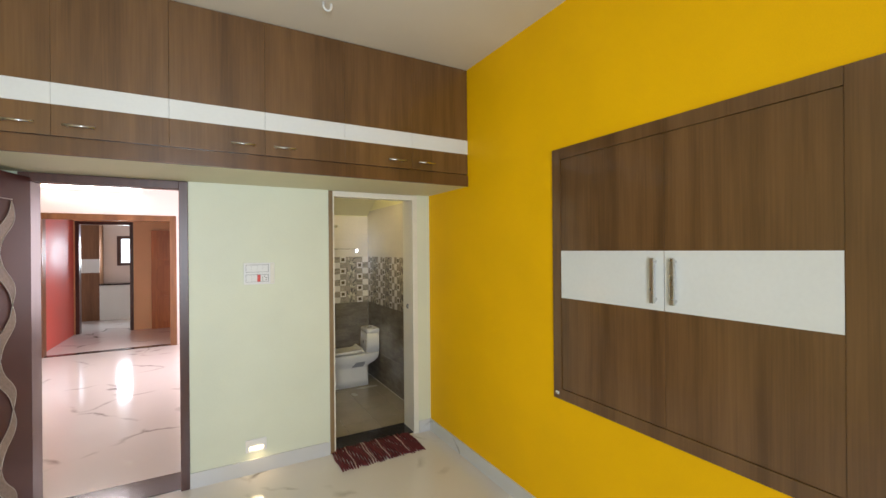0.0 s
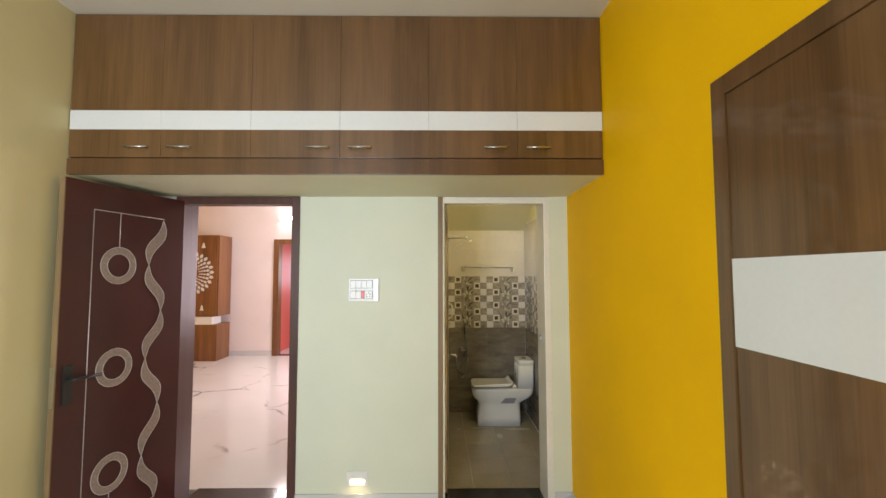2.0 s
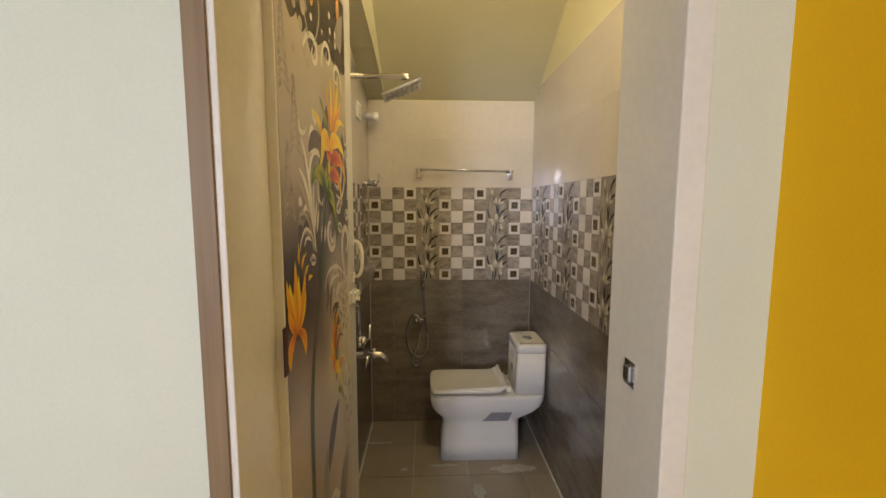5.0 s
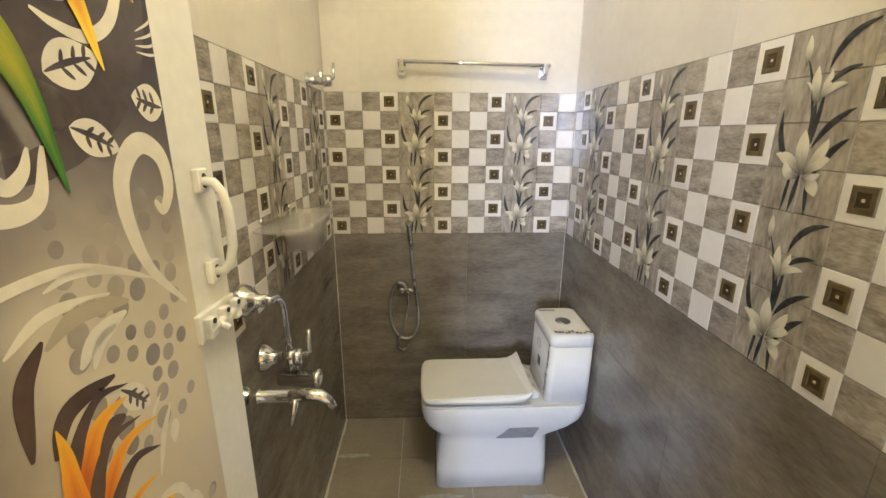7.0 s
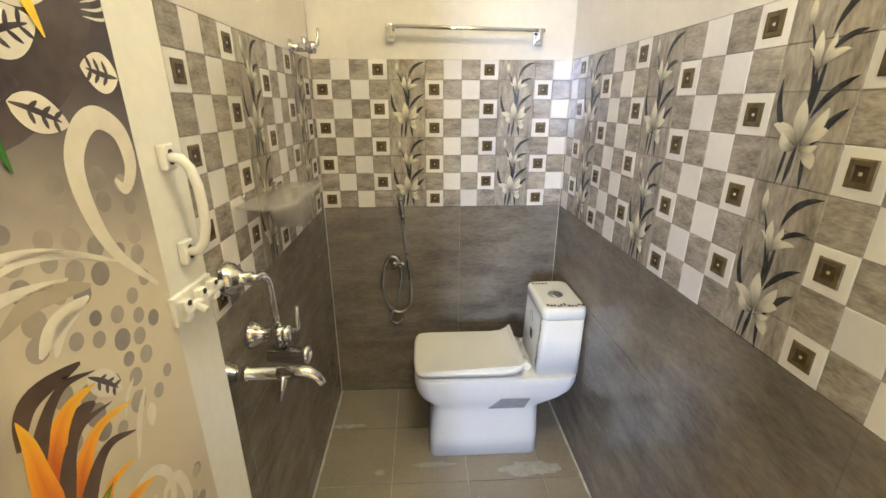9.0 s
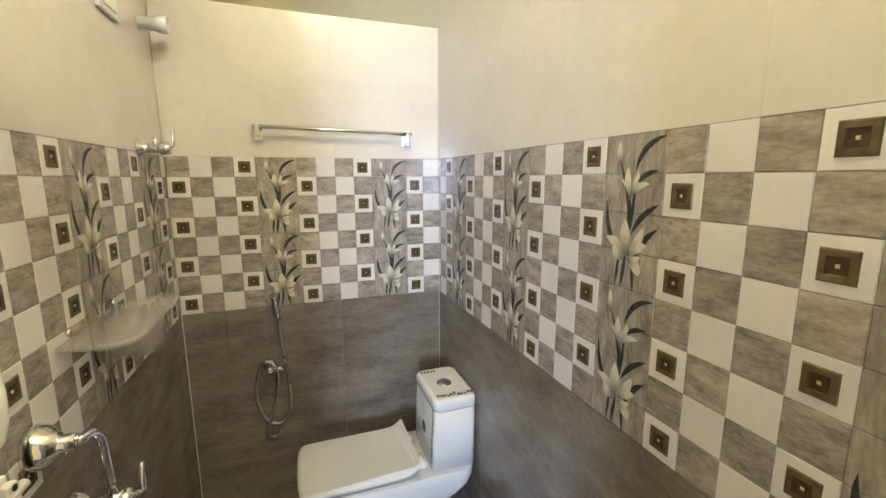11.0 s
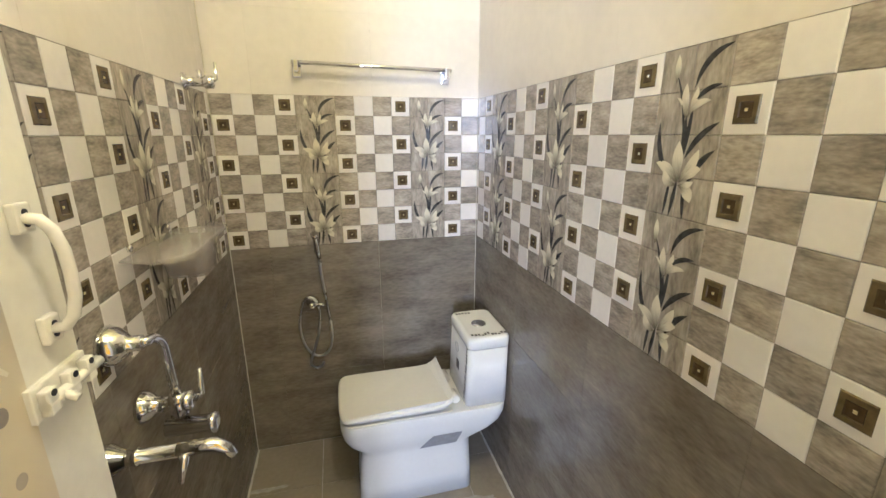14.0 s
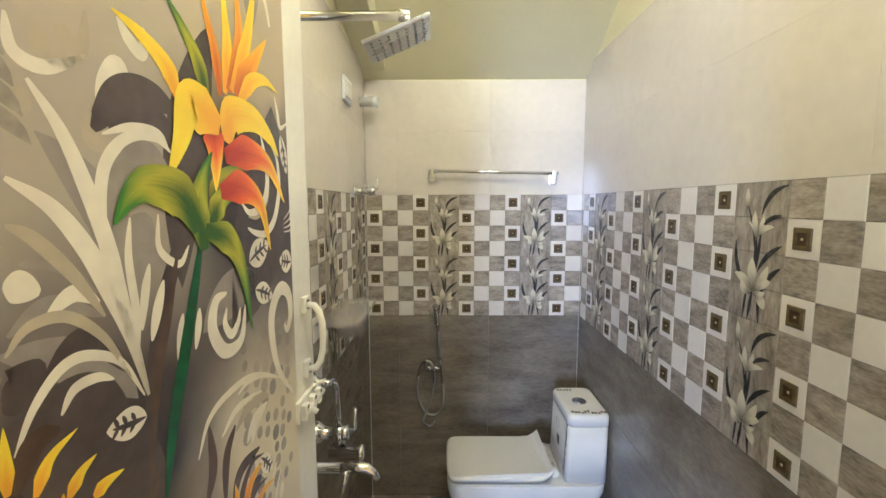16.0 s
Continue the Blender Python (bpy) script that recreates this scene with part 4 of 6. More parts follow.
for s, (x0, x1) in ((-1, (CX0 + 0.02, mid - 0.003)), (1, (mid + 0.003, CX1 - 0.03))):
    d = box_part("cabinet_door", (x0, x1, CY0, CY0 + 0.019, 0.83, 2.29), M["hall_wood"], cab, bevel=0.002)
    for r_i, (rad, n, size) in enumerate(((0.135, 9, 0.015), (0.175, 10, 0.021), (0.225, 11, 0.028), (0.285, 12, 0.036), (0.352, 12, 0.045))):
        for k in range(n):
            a = radians(-86 + 172 * (k + 0.5 * (r_i % 2)) / (n - 1 + 0.5))
            if abs(a) > radians(87):
                continue
            cx, cz = mid + s * (0.02 + rad * math.cos(a)), 1.60 + rad * math.sin(a)
            bm = bmesh.new()
            w = Vector((s * math.cos(a), math.sin(a)))
            nn = Vector((-w.y, w.x))
            pts = [Vector((cx, cz)) + w * size * p + nn * size * q for p, q in ((-1, 0), (-0.4, 0.62), (0.35, 0.62), (1, 0), (0.35, -0.62), (-0.4, -0.62))]
            add_prism(bm, [(p.x, p.y) for p in pts], CY0 - 0.0004, CY0 - 0.003, lambda u, v, dd: (u, dd, v))
            part("petal_cutout", bm, M["white_lam"], d)
    bm = bmesh.new()
    add_prism(bm, [(mid + s * (0.012 + 0.095 * math.cos(radians(-85 + 170 * k / 10))), 1.60 + 0.095 * math.sin(radians(-85 + 170 * k / 10))) for k in range(11)], CY0 - 0.0004, CY0 - 0.0025, lambda u, v, dd: (u, dd, v))
    part("half_disc", bm, M["frame_wood"], d)
    for z in (2.12, 0.97):
        bm = bmesh.new()
        bx = mid + s * 0.21
        add_prism(bm, [(bx - 0.04, z - 0.05), (bx + 0.04, z - 0.05), (bx + 0.025, z - 0.02), (bx + 0.018, z + 0.025), (bx, z + 0.055), (bx - 0.018, z + 0.025), (bx - 0.025, z - 0.02)], CY0 - 0.0004, CY0 - 0.003, lambda u, v, dd: (u, dd, v))
        part("bell_cutout", bm, M["white_lam"], d)

fan = thing("ceiling_fan", "brown three-bladed ceiling fan at rest", "fan")
bm = bmesh.new()
disc(bm, (-4.25, 0.9, H), (0, 0, -1), [(0.05, 0), (0.05, 0.05), (0.012, 0.06), (0.012, 0.29), (0.06, 0.30), (0.10, 0.34), (0.10, 0.39), (0.05, 0.43)], 20)
part("motor", bm, M["frame_wood"], fan)
for k in range(3):
    bm = bmesh.new()
    add_box(bm, 0.09, 0.62, -0.06, 0.06, -0.004, 0.004)
    b = part("fan_blade", bm, M["frame_wood"], fan, bevel=0.002)
    b.matrix_basis = Matrix.Translation((-4.25, 0.9, 2.66)) @ Matrix.Rotation(radians(20 + 120 * k), 4, "Z") @ Matrix.Rotation(radians(10), 4, "X")

chand = thing("chandelier", "small glowing crystal pendant lamp", "lamp")
bm = bmesh.new()
disc(bm, (-4.07, 1.6, H), (0, 0, -1), [(0.11, 0), (0.11, 0.03), (0.02, 0.04)], 20)
part("canopy", bm, M["chrome"], chand)
for k in range(9):
    bm = bmesh.new()
    a = 2 * math.pi * k / 8
    r = 0.075 if k < 8 else 0.0
    disc(bm, (-4.07 + r * math.cos(a), 1.6 + r * math.sin(a), H - 0.05), (0, 0, -1), [(0.012, 0), (0.022, 0.04), (0.024, 0.15), (0.01, 0.24 if k < 8 else 0.32)], 8)
    part("crystal", bm, M["crystal_glow"], chand, "glowing crystal drop")

tube = thing("tube_light", "long glowing tube light above the wide opening", "lamp")
box_part("batten", (-4.18, -2.88, HY1 - 0.045, HY1 - 0.001, 2.655, 2.72), M["plate_white"], tube, bevel=0.003)
bm = bmesh.new()
add_tube(bm, [(-4.14, HY1 - 0.07, 2.685), (-2.92, HY1 - 0.07, 2.685)], 0.02, 10)
part("tube", bm, M["tube_glow"], tube, "glowing white tube")
for x in (-5.2, -4.45, -3.4, -2.7):
    spot_l = thing("downlight", "small glowing round ceiling downlight", "lamp", "hall downlights")
    bm = bmesh.new()
    disc(bm, (x, 2.7, H - 0.0003), (0, 0, -1), [(0.05, 0), (0.05, 0.006), (0.04, 0.007)], 16)
    part("lens", bm, M["tube_glow"], spot_l)


def wall_window(name, y0, y1, z0, z1, x, label):
    w = tagged(new(name), label, "window", kind="structure")
    for b in ((x, x + 0.05, y0 - 0.10, y0, z0 - 0.10, z1 + 0.10), (x, x + 0.05, y1, y1 + 0.10, z0 - 0.10, z1 + 0.10), (x, x + 0.05, y0, y1, z1, z1 + 0.10), (x, x + 0.05, y0, y1, z0 - 0.10, z0)):
        box_part("window_frame", b, M["frame_wood"], w, bevel=0.004)
    box_part("mullion", (x - 0.03, x + 0.01, (y0 + y1) / 2 - 0.03, (y0 + y1) / 2 + 0.03, z0, z1), M["frame_wood"], w)
    for i in range(6):
        z = z0 + (z1 - z0) * (i + 1) / 7
        bm = bmesh.new()
        add_tube(bm, [(x + 0.02, y0, z), (x + 0.02, y1, z)], 0.007, 6)
        part("bar", bm, M["black"], w)
    ym = (y0 + y1) / 2
    for a, b in ((y0 + 0.004, ym - 0.034), (ym + 0.034, y1 - 0.004)):
        sh = box_part("shutter", (x - 0.06, x - 0.035, a, b, z0 + 0.004, z1 - 0.004), M["frame_wood"], w, "closed brown shutter", bevel=0.003)
        box_part("shutter_panel", (x - 0.0345, x - 0.028, a + 0.07, b - 0.07, z0 + 0.09, z1 - 0.09), M["hall_wood"], sh, bevel=0.003)


wall_window("window_2", 0.55, 1.66, 0.95, 2.24, HX0, "brown framed hall window with bars and closed shutters")

kit = thing("kitchen_cabinet", "tall walnut and white kitchen cabinet", "cabinet")
box_part("body", (-4.95, -4.22, 7.45, 7.88, 0.0, 2.3), M["hall_wood"], kit)
box_part("strip", (-4.95, -4.22, 7.438, 7.449, 1.15, 1.48), M["white_lam"], kit, "glossy white strip")
counter = thing("kitchen_counter", "white fronted kitchen counter with a dark top", "counter")
box_part("front", (-4.215, -2.15, 7.4, 7.88, 0.0, 0.84), M["white_lam"], counter)
box_part("top", (-4.215, -2.12, 7.36, 7.88, 0.841, 0.88), M["granite"], counter, bevel=0.003)
kw = tagged(new("window_3"), "bright kitchen window with a dark frame", "window", kind="structure")
for b in ((-3.95, -3.87, 7.88, 7.96, 1.3, 2.05), (-3.46, -3.38, 7.88, 7.96, 1.3, 2.05), (-3.87, -3.46, 7.88, 7.96, 1.98, 2.05), (-3.87, -3.46, 7.88, 7.96, 1.3, 1.37)):
    box_part("window_frame", b, M["frame_wood"], kw)
tk = thing("carved_door", "orange teak carved entrance door", "door")
bm = bmesh.new()
add_box(bm, -2.98, -2.14, 5.40, 5.46, 0.0, 2.1)
leaf_t = part("leaf", bm, M["teak"], tk, bevel=0.004)
for z0, z1 in ((0.15, 0.7), (0.8, 1.35), (1.45, 2.0)):
    for x0 in (-2.9, -2.54):
        bm = bmesh.new()
        add_prism(bm, [(u + x0 + 0.16, v + (z0 + z1) / 2) for u, v in rounded(0.28, z1 - z0, 0.1)], 5.3995, 5.37, lambda u, v, d: (u, d, v))
        part("carved_panel", bm, M["teak"], leaf_t, bevel=0.008)


# ---- bathroom door with printed flowers, standing open ----
LEAF_A, LEAF_B = Vector((-0.976, -1.805, 0)), Vector((-0.946, -1.165, 0))
BL_LEN = (LEAF_B - LEAF_A).length
door2 = tagged(new("door_2"), "cream bathroom door printed with orange lilies and white scrolls, standing open", "door", kind="structure")
door2.matrix_world = Matrix.Translation(LEAF_A) @ Matrix.Rotation(math.atan2(LEAF_B.y - LEAF_A.y, LEAF_B.x - LEAF_A.x), 4, "Z")
# along the leaf is +x; the printed face looks to -y
box_part("leaf", (0, BL_LEN, 0, 0.03, -0.005, 2.115), M["white_pvc"], door2, "cream white plastic leaf", bevel=0.002)


def print_ground():
    """Printed ground: plum below the fronds and behind the flower, sand above and towards the shutting edge."""
    m = bpy.data.materials.new("printed_ground")
    m.use_nodes = True
    nt = m.node_tree
    b = nt.nodes["Principled BSDF"]
    b.inputs["Roughness"].default_value = 0.3
    geo = nt.nodes.new("ShaderNodeTexCoord")
    n = nt.nodes.new("ShaderNodeTexNoise")
    n.inputs["Scale"].default_value, n.inputs["Detail"].default_value = 7.0, 3.0
    nt.links.new(geo.outputs["Object"], n.inputs["Vector"])
    warp = nt.nodes.new("ShaderNodeVectorMath")
    warp.operation = "MULTIPLY_ADD"
    warp.inputs[1].default_value = (0.14, 0.0, 0.14)
    nt.links.new(n.outputs["Color"], warp.inputs[0])
    nt.links.new(geo.outputs["Object"], warp.inputs[2])
    sep = nt.nodes.new("ShaderNodeSeparateXYZ")
    nt.links.new(warp.outputs[0], sep.inputs[0])
    high = nt.nodes.new("ShaderNodeMapRange")
    high.inputs["From Min"].default_value, high.inputs["From Max"].default_value = 0.07, 2.17
    nt.links.new(sep.outputs["Z"], high.inputs["Value"])

    def tones(stops):
        r = nt.nodes.new("ShaderNodeValToRGB")
        r.color_ramp.elements.remove(r.color_ramp.elements[-1])
        for k, (z, c) in enumerate(stops):
            e = r.color_ramp.elements[0] if k == 0 else r.color_ramp.elements.new(z / 2.1)
            e.position = z / 2.1
            e.color = (*c, 1)
        nt.links.new(high.outputs[0], r.inputs[0])
        return r.outputs[0]

    hinge_side = tones(((0.2, (0.40, 0.32, 0.22)), (0.95, (0.46, 0.38, 0.27)), (1.10, (0.22, 0.17, 0.14)), (1.24, (0.035, 0.028, 0.034)), (1.33, (0.07, 0.058, 0.060)), (1.41, (0.22, 0.19, 0.17)), (1.52, (0.42, 0.37, 0.30)), (1.72, (0.52, 0.46, 0.36)), (1.90, (0.56, 0.47, 0.34))))
    shut_side = tones(((0.2, (0.46, 0.38, 0.27)), (0.90, (0.60, 0.52, 0.38)), (1.12, (0.72, 0.64, 0.47)), (1.23, (0.60, 0.54, 0.43)), (1.31, (0.27, 0.235, 0.215)), (1.40, (0.085, 0.068, 0.070)), (1.52, (0.040, 0.032, 0.033)), (1.60, (0.10, 0.07, 0.05)), (1.68, (0.46, 0.37, 0.25)), (1.88, (0.54, 0.46, 0.34))))
    across = nt.nodes.new("ShaderNodeMapRange")
    across.interpolation_type = "SMOOTHSTEP"
    across.inputs["From Min"].default_value, across.inputs["From Max"].default_value = 0.30, 0.46
    nt.links.new(sep.outputs["X"], across.inputs["Value"])
    mix = nt.nodes.new("ShaderNodeMix")
    mix.data_type = "RGBA"
    nt.links.new(across.outputs[0], mix.inputs["Factor"])
    nt.links.new(hinge_side, mix.inputs["A"])
    nt.links.new(shut_side, mix.inputs["B"])
    nt.links.new(mix.outputs["Result"], b.inputs["Base Color"])
    return m


def petal_paint(name, base, tip, flame):
    """Printed petal: colour runs along its own length, with painted streaks."""
    m = bpy.data.materials.new(name)
    m.use_nodes = True
    nt = m.node_tree
    b = nt.nodes["Principled BSDF"]
    b.inputs["Roughness"].default_value = 0.3
    uv = nt.nodes.new("ShaderNodeTexCoord")
    sep = nt.nodes.new("ShaderNodeSeparateXYZ")
    nt.links.new(uv.outputs["UV"], sep.inputs[0])
    n = nt.nodes.new("ShaderNodeTexNoise")
    n.inputs["Scale"].default_value = 5.0
    mp = nt.nodes.new("ShaderNodeMapping")
    mp.inputs["Scale"].default_value = (6, 0.7, 1)
    nt.links.new(uv.outputs["UV"], mp.inputs["Vector"])
    nt.links.new(mp.outputs[0], n.inputs["Vector"])
    rim = nt.nodes.new("ShaderNodeMath")
    rim.operation = "SUBTRACT"
    rim.inputs[1].default_value = 0.5
    nt.links.new(sep.outputs["X"], rim.inputs[0])
    edge = nt.nodes.new("ShaderNodeMath")
    edge.operation = "ABSOLUTE"
    nt.links.new(rim.outputs[0], edge.inputs[0])
    lift = nt.nodes.new("ShaderNodeMath")
    lift.operation = "MULTIPLY_ADD"
    lift.inputs[1].default_value = 0.55
    nt.links.new(edge.outputs[0], lift.inputs[0])
    add = nt.nodes.new("ShaderNodeMath")
    add.operation = "MULTIPLY_ADD"
    add.inputs[1].default_value = 0.30
    nt.links.new(n.outputs["Fac"], add.inputs[0])
    sub = nt.nodes.new("ShaderNodeMath")
    sub.operation = "ADD"
    sub.inputs[1].default_value = -0.28
    nt.links.new(sep.outputs["Y"], sub.inputs[0])
    nt.links.new(sub.outputs[0], lift.inputs[2])
    nt.links.new(lift.outputs[0], add.inputs[2])
    r = nt.nodes.new("ShaderNodeValToRGB")
    r.color_ramp.elements[0].color, r.color_ramp.elements[1].color = (*base, 1), (*tip, 1)
    r.color_ramp.elements[0].position, r.color_ramp.elements[1].position = 0.1, 0.85
    e = r.color_ramp.elements.new(0.45)
    e.color = (*flame, 1)
    nt.links.new(add.outputs[0], r.inputs[0])
    nt.links.new(r.outputs[0], b.inputs["Base Color"])
    return m


PR = {
    "ground": print_ground(),
    "white": material("printed_ivory", (0.78, 0.73, 0.61), 0.3, vary=0.05, scale=12),
    "shade": material("printed_grey", (0.30, 0.265, 0.235), 0.3, vary=0.10, scale=14),
    "dark": material("printed_charcoal", (0.085, 0.066, 0.063), 0.3, vary=0.2, scale=10),
    "brown": material("printed_plum", (0.11, 0.07, 0.05), 0.3, vary=0.2, scale=14),
    "sand": material("printed_sand", (0.47, 0.41, 0.30), 0.3, vary=0.06, scale=14),
    "bubble": material("printed_taupe", (0.40, 0.35, 0.29), 0.3, vary=0.06, scale=14),
    "stem": material("printed_stem_green", (0.012, 0.10, 0.035), 0.3, vary=0.2, scale=10),
    "yellow": petal_paint("printed_yellow_petal", (0.86, 0.42, 0.01), (0.95, 0.74, 0.005), (0.93, 0.65, 0.005)),
    "orange": petal_paint("printed_orange_petal", (0.62, 0.14, 0.012), (0.92, 0.52, 0.01), (0.86, 0.33, 0.01)),
    "red": petal_paint("printed_red_petal", (0.45, 0.035, 0.015), (0.93, 0.62, 0.01), (0.78, 0.13, 0.015)),
    "green": petal_paint("printed_green_petal", (0.03, 0.10, 0.012), (0.05, 0.20, 0.02), (0.45, 0.42, 0.012)),
}
box_part("print", (0.006, 0.553, -0.0012, -0.0002, 0.10, 2.06), PR["ground"], door2, "printed sand and grey ground")
U_MAX = 0.552


def blade(parent, name, base, tip, width, bend, mat, layer, curl=0.0, fat=0.5, steps=14):
    """A flat printed blade from base to tip in (u, z), bowed to one side, widest at fat."""
    a, t = Vector(base), Vector(tip)
    way = t - a
    nrm = Vector((-way.y, way.x))
    bm = bmesh.new()
    uvl = bm.loops.layers.uv.new("UVMap")
    d = -0.0012 - 0.00007 * layer
    rows = []
    for k in range(steps + 1):
        s = k / steps
        c = a + way * s + nrm * bend * 4 * s * (1 - s) + nrm * curl * s ** 3
        ds = 0.01
        s2 = min(1, s + ds)
        c2 = a + way * s2 + nrm * bend * 4 * s2 * (1 - s2) + nrm * curl * s2 ** 3
        tan = (c2 - c) if s < 1 else way
        side = Vector((-tan.y, tan.x)).normalized()
        p = math.log(0.5) / math.log(fat)
        w = width * math.sin(math.pi * min(1, max(0, s ** p))) ** 0.8 + 0.0006
        rows.append(((c + side * w), (c - side * w), s))
    vs = [(bm.verts.new((min(p.x, U_MAX), d, p.y)), bm.verts.new((min(q.x, U_MAX), d, q.y)), s) for p, q, s in rows]
    for (p0, q0, s0), (p1, q1, s1) in zip(vs, vs[1:]):
        f = bm.faces.new((p0, q0, q1, p1))
        for loop, co in zip(f.loops, ((0, s0), (1, s0), (1, s1), (0, s1))):
            loop[uvl].uv = co
    me = bpy.data.meshes.new(name)
    bm.normal_update()
    bm.to_mesh(me)
    bm.free()
    me.materials.append(mat)
    ob = new(name, me)
    ob.parent = parent
    return ob


def scroll(parent, start, turn0, length, width, curl_end, mat, layer, flip=1, steps=44, taper=True):
    """A flat printed spiral ribbon: it starts straight and winds tighter."""
    bm = bmesh.new()
    d = -0.0012 - 0.00007 * layer
    p, a = Vector(start), radians(turn0)
    prev = None
    ds = length / steps
    for k in range(steps + 1):
        s = k / steps
        w = width * (0.35 + 0.65 * math.sin(math.pi * min(1, s * 0.9 + 0.08))) if taper else width
        side = Vector((-math.sin(a), math.cos(a)))
        pair = (bm.verts.new((max(0.007, min((p + side * w).x, U_MAX)), d, (p + side * w).y)), bm.verts.new((max(0.007, min((p - side * w).x, U_MAX)), d, (p - side * w).y)))
        if prev:
            bm.faces.new((prev[0], prev[1], pair[1], pair[0]))
        prev = pair
        a += flip * radians(curl_end) * ds / length * (0.25 + 2.2 * s ** 1.6)
        p = p + Vector((math.cos(a), math.sin(a))) * ds
    me = bpy.data.meshes.new("scroll")
    bm.to_mesh(me)
    bm.free()
    me.materials.append(mat)
    ob = new("scroll", me)
    ob.parent = parent
    return ob



def ribbon(parent, name, mat, width, way, layer):
    """A flat printed stroke along a smooth curve through a few turning points, full in the middle and fine at both ends; petals run out to a point."""
    pts = [Vector(p) for p in way]
    pts = [pts[0] * 2 - pts[1]] + pts + [pts[-1] * 2 - pts[-2]]
    line = []
    for a, b, c, e in zip(pts, pts[1:], pts[2:], pts[3:]):
        for k in range(8):
            s = k / 8
            line.append(0.5 * (2 * b + (c - a) * s + (2 * a - 5 * b + 4 * c - e) * s * s + (3 * b - a - 3 * c + e) * s ** 3))
    line.append(pts[-2])
    bm = bmesh.new()
    uvl = bm.loops.layers.uv.new("UVMap")
    d = -0.0012 - 0.00007 * layer
    prev, s0 = None, 0.0
    for k, p in enumerate(line):
        s = k / (len(line) - 1)
        tan = (line[min(k + 1, len(line) - 1)] - line[max(k - 1, 0)]).normalized()
        if name == "petal":
            w = width * (0.04 + 1.18 * min(1, 0.35 + s / 0.4) * min(1, (1 - s) * 1.35) ** 0.85 * 0.85)
        else:
            w = width * (0.05 + 0.95 * math.sin(math.pi * (0.02 + 0.96 * s)) ** 0.7)
        side = Vector((-tan.y, tan.x)) * w
        pair = [bm.verts.new((max(0.007, min(q.x, U_MAX)), d, q.y)) for q in (p + side, p - side)]
        if prev:
            face = bm.faces.new((prev[0], prev[1], pair[1], pair[0]))
            for loop, co in zip(face.loops, ((0, s0), (1, s0), (1, s), (0, s))):
                loop[uvl].uv = co
        prev, s0 = pair, s
    me = bpy.data.meshes.new(name)
    bm.normal_update()
    bm.to_mesh(me)
    bm.free()
    me.materials.append(mat)
    ob = new(name, me)
    ob.parent = parent
    return ob


def spot(parent, u, z, r, mat, layer, squash=1.0):
    bm = bmesh.new()
    d = -0.0012 - 0.00007 * layer
    n = 18
    bm.faces.new([bm.verts.new((min(U_MAX, u + r * math.cos(2 * math.pi * k / n)), d, z + r * squash * math.sin(2 * math.pi * k / n))) for k in range(n)])
    me = bpy.data.meshes.new("bubble")
    bm.to_mesh(me)
    bm.free()
    me.materials.append(mat)
    ob = new("bubble", me)
    ob.parent = parent


def veined_leaf(parent, base, tip, width, layer):
    blade(parent, "leaf_print", base, tip, width, 0.0, PR["white"], layer, fat=0.45)
    a, t = Vector(base), Vector(tip)
    way = t - a
    nrm = Vector((-way.y, way.x)).normalized()
    blade(parent, "vein", a + way * 0.02, a + way * 0.86, 0.0022, 0.03, PR["dark"], layer + 1)
    for s in (0.3, 0.52, 0.72):
        c = a + way * s
        for sg in (-1, 1):
            blade(parent, "vein", c, c + way * 0.13 + nrm * sg * width * 0.62, 0.0016, 0, PR["dark"], layer + 1, steps=5)


rng = random.Random(21)
# broad dark blades and pale fern fronds
for base, tip, w, bend, mat in (((0.36, 1.34), (0.50, 1.66), 0.075, -0.10, "dark"), ((0.30, 1.36), (0.44, 1.40), 0.03, 0.1, "shade"), ((0.22, 1.17), (0.075, 1.36), 0.045, -0.10, "dark"), ((0.20, 1.33), (0.09, 1.41), 0.018, -0.1, "shade"), ((0.21, 1.42), (0.13, 1.56), 0.02, -0.1, "shade"), ((0.27, 1.42), (0.35, 1.72), 0.035, 0.05, "dark"),
                                ((0.45, 1.75), (0.53, 2.02), 0.04, 0.1, "shade"), ((0.22, 1.85), (0.12, 2.04), 0.05, 0.2, "shade")):
    blade(door2, "blade_print", base, tip, w, bend, PR[mat], 1)
# scrolls and fern fronds of the middle of the leaf
ribbon(door2, "blade_print", PR["dark"], 0.0191, ((0.176, 1.570), (0.216, 1.598), (0.272, 1.583)), 2)
ribbon(door2, "blade_print", PR["shade"], 0.0198, ((0.192, 1.517), (0.217, 1.546), (0.256, 1.544)), 2)
ribbon(door2, "blade_print", PR["shade"], 0.0264, ((0.208, 1.427), (0.212, 1.468), (0.229, 1.499)), 2)
ribbon(door2, "blade_print", PR["dark"], 0.0114, ((0.202, 1.221), (0.216, 1.314), (0.237, 1.398), (0.261, 1.451), (0.274, 1.486)), 3)
ribbon(door2, "scroll", PR["white"], 0.0084, ((0.213, 1.327), (0.202, 1.375), (0.190, 1.431), (0.182, 1.472), (0.166, 1.523), (0.149, 1.564), (0.128, 1.595)), 4)
ribbon(door2, "scroll", PR["white"], 0.0090, ((0.213, 1.327), (0.198, 1.387), (0.178, 1.438), (0.161, 1.474), (0.137, 1.506), (0.107, 1.526)), 4)
ribbon(door2, "frond", PR["sand"], 0.0059, ((0.173, 1.415), (0.149, 1.453), (0.122, 1.484), (0.104, 1.495)), 4)
ribbon(door2, "scroll", PR["white"], 0.0050, ((0.203, 1.364), (0.206, 1.406), (0.202, 1.459), (0.207, 1.497)), 5)
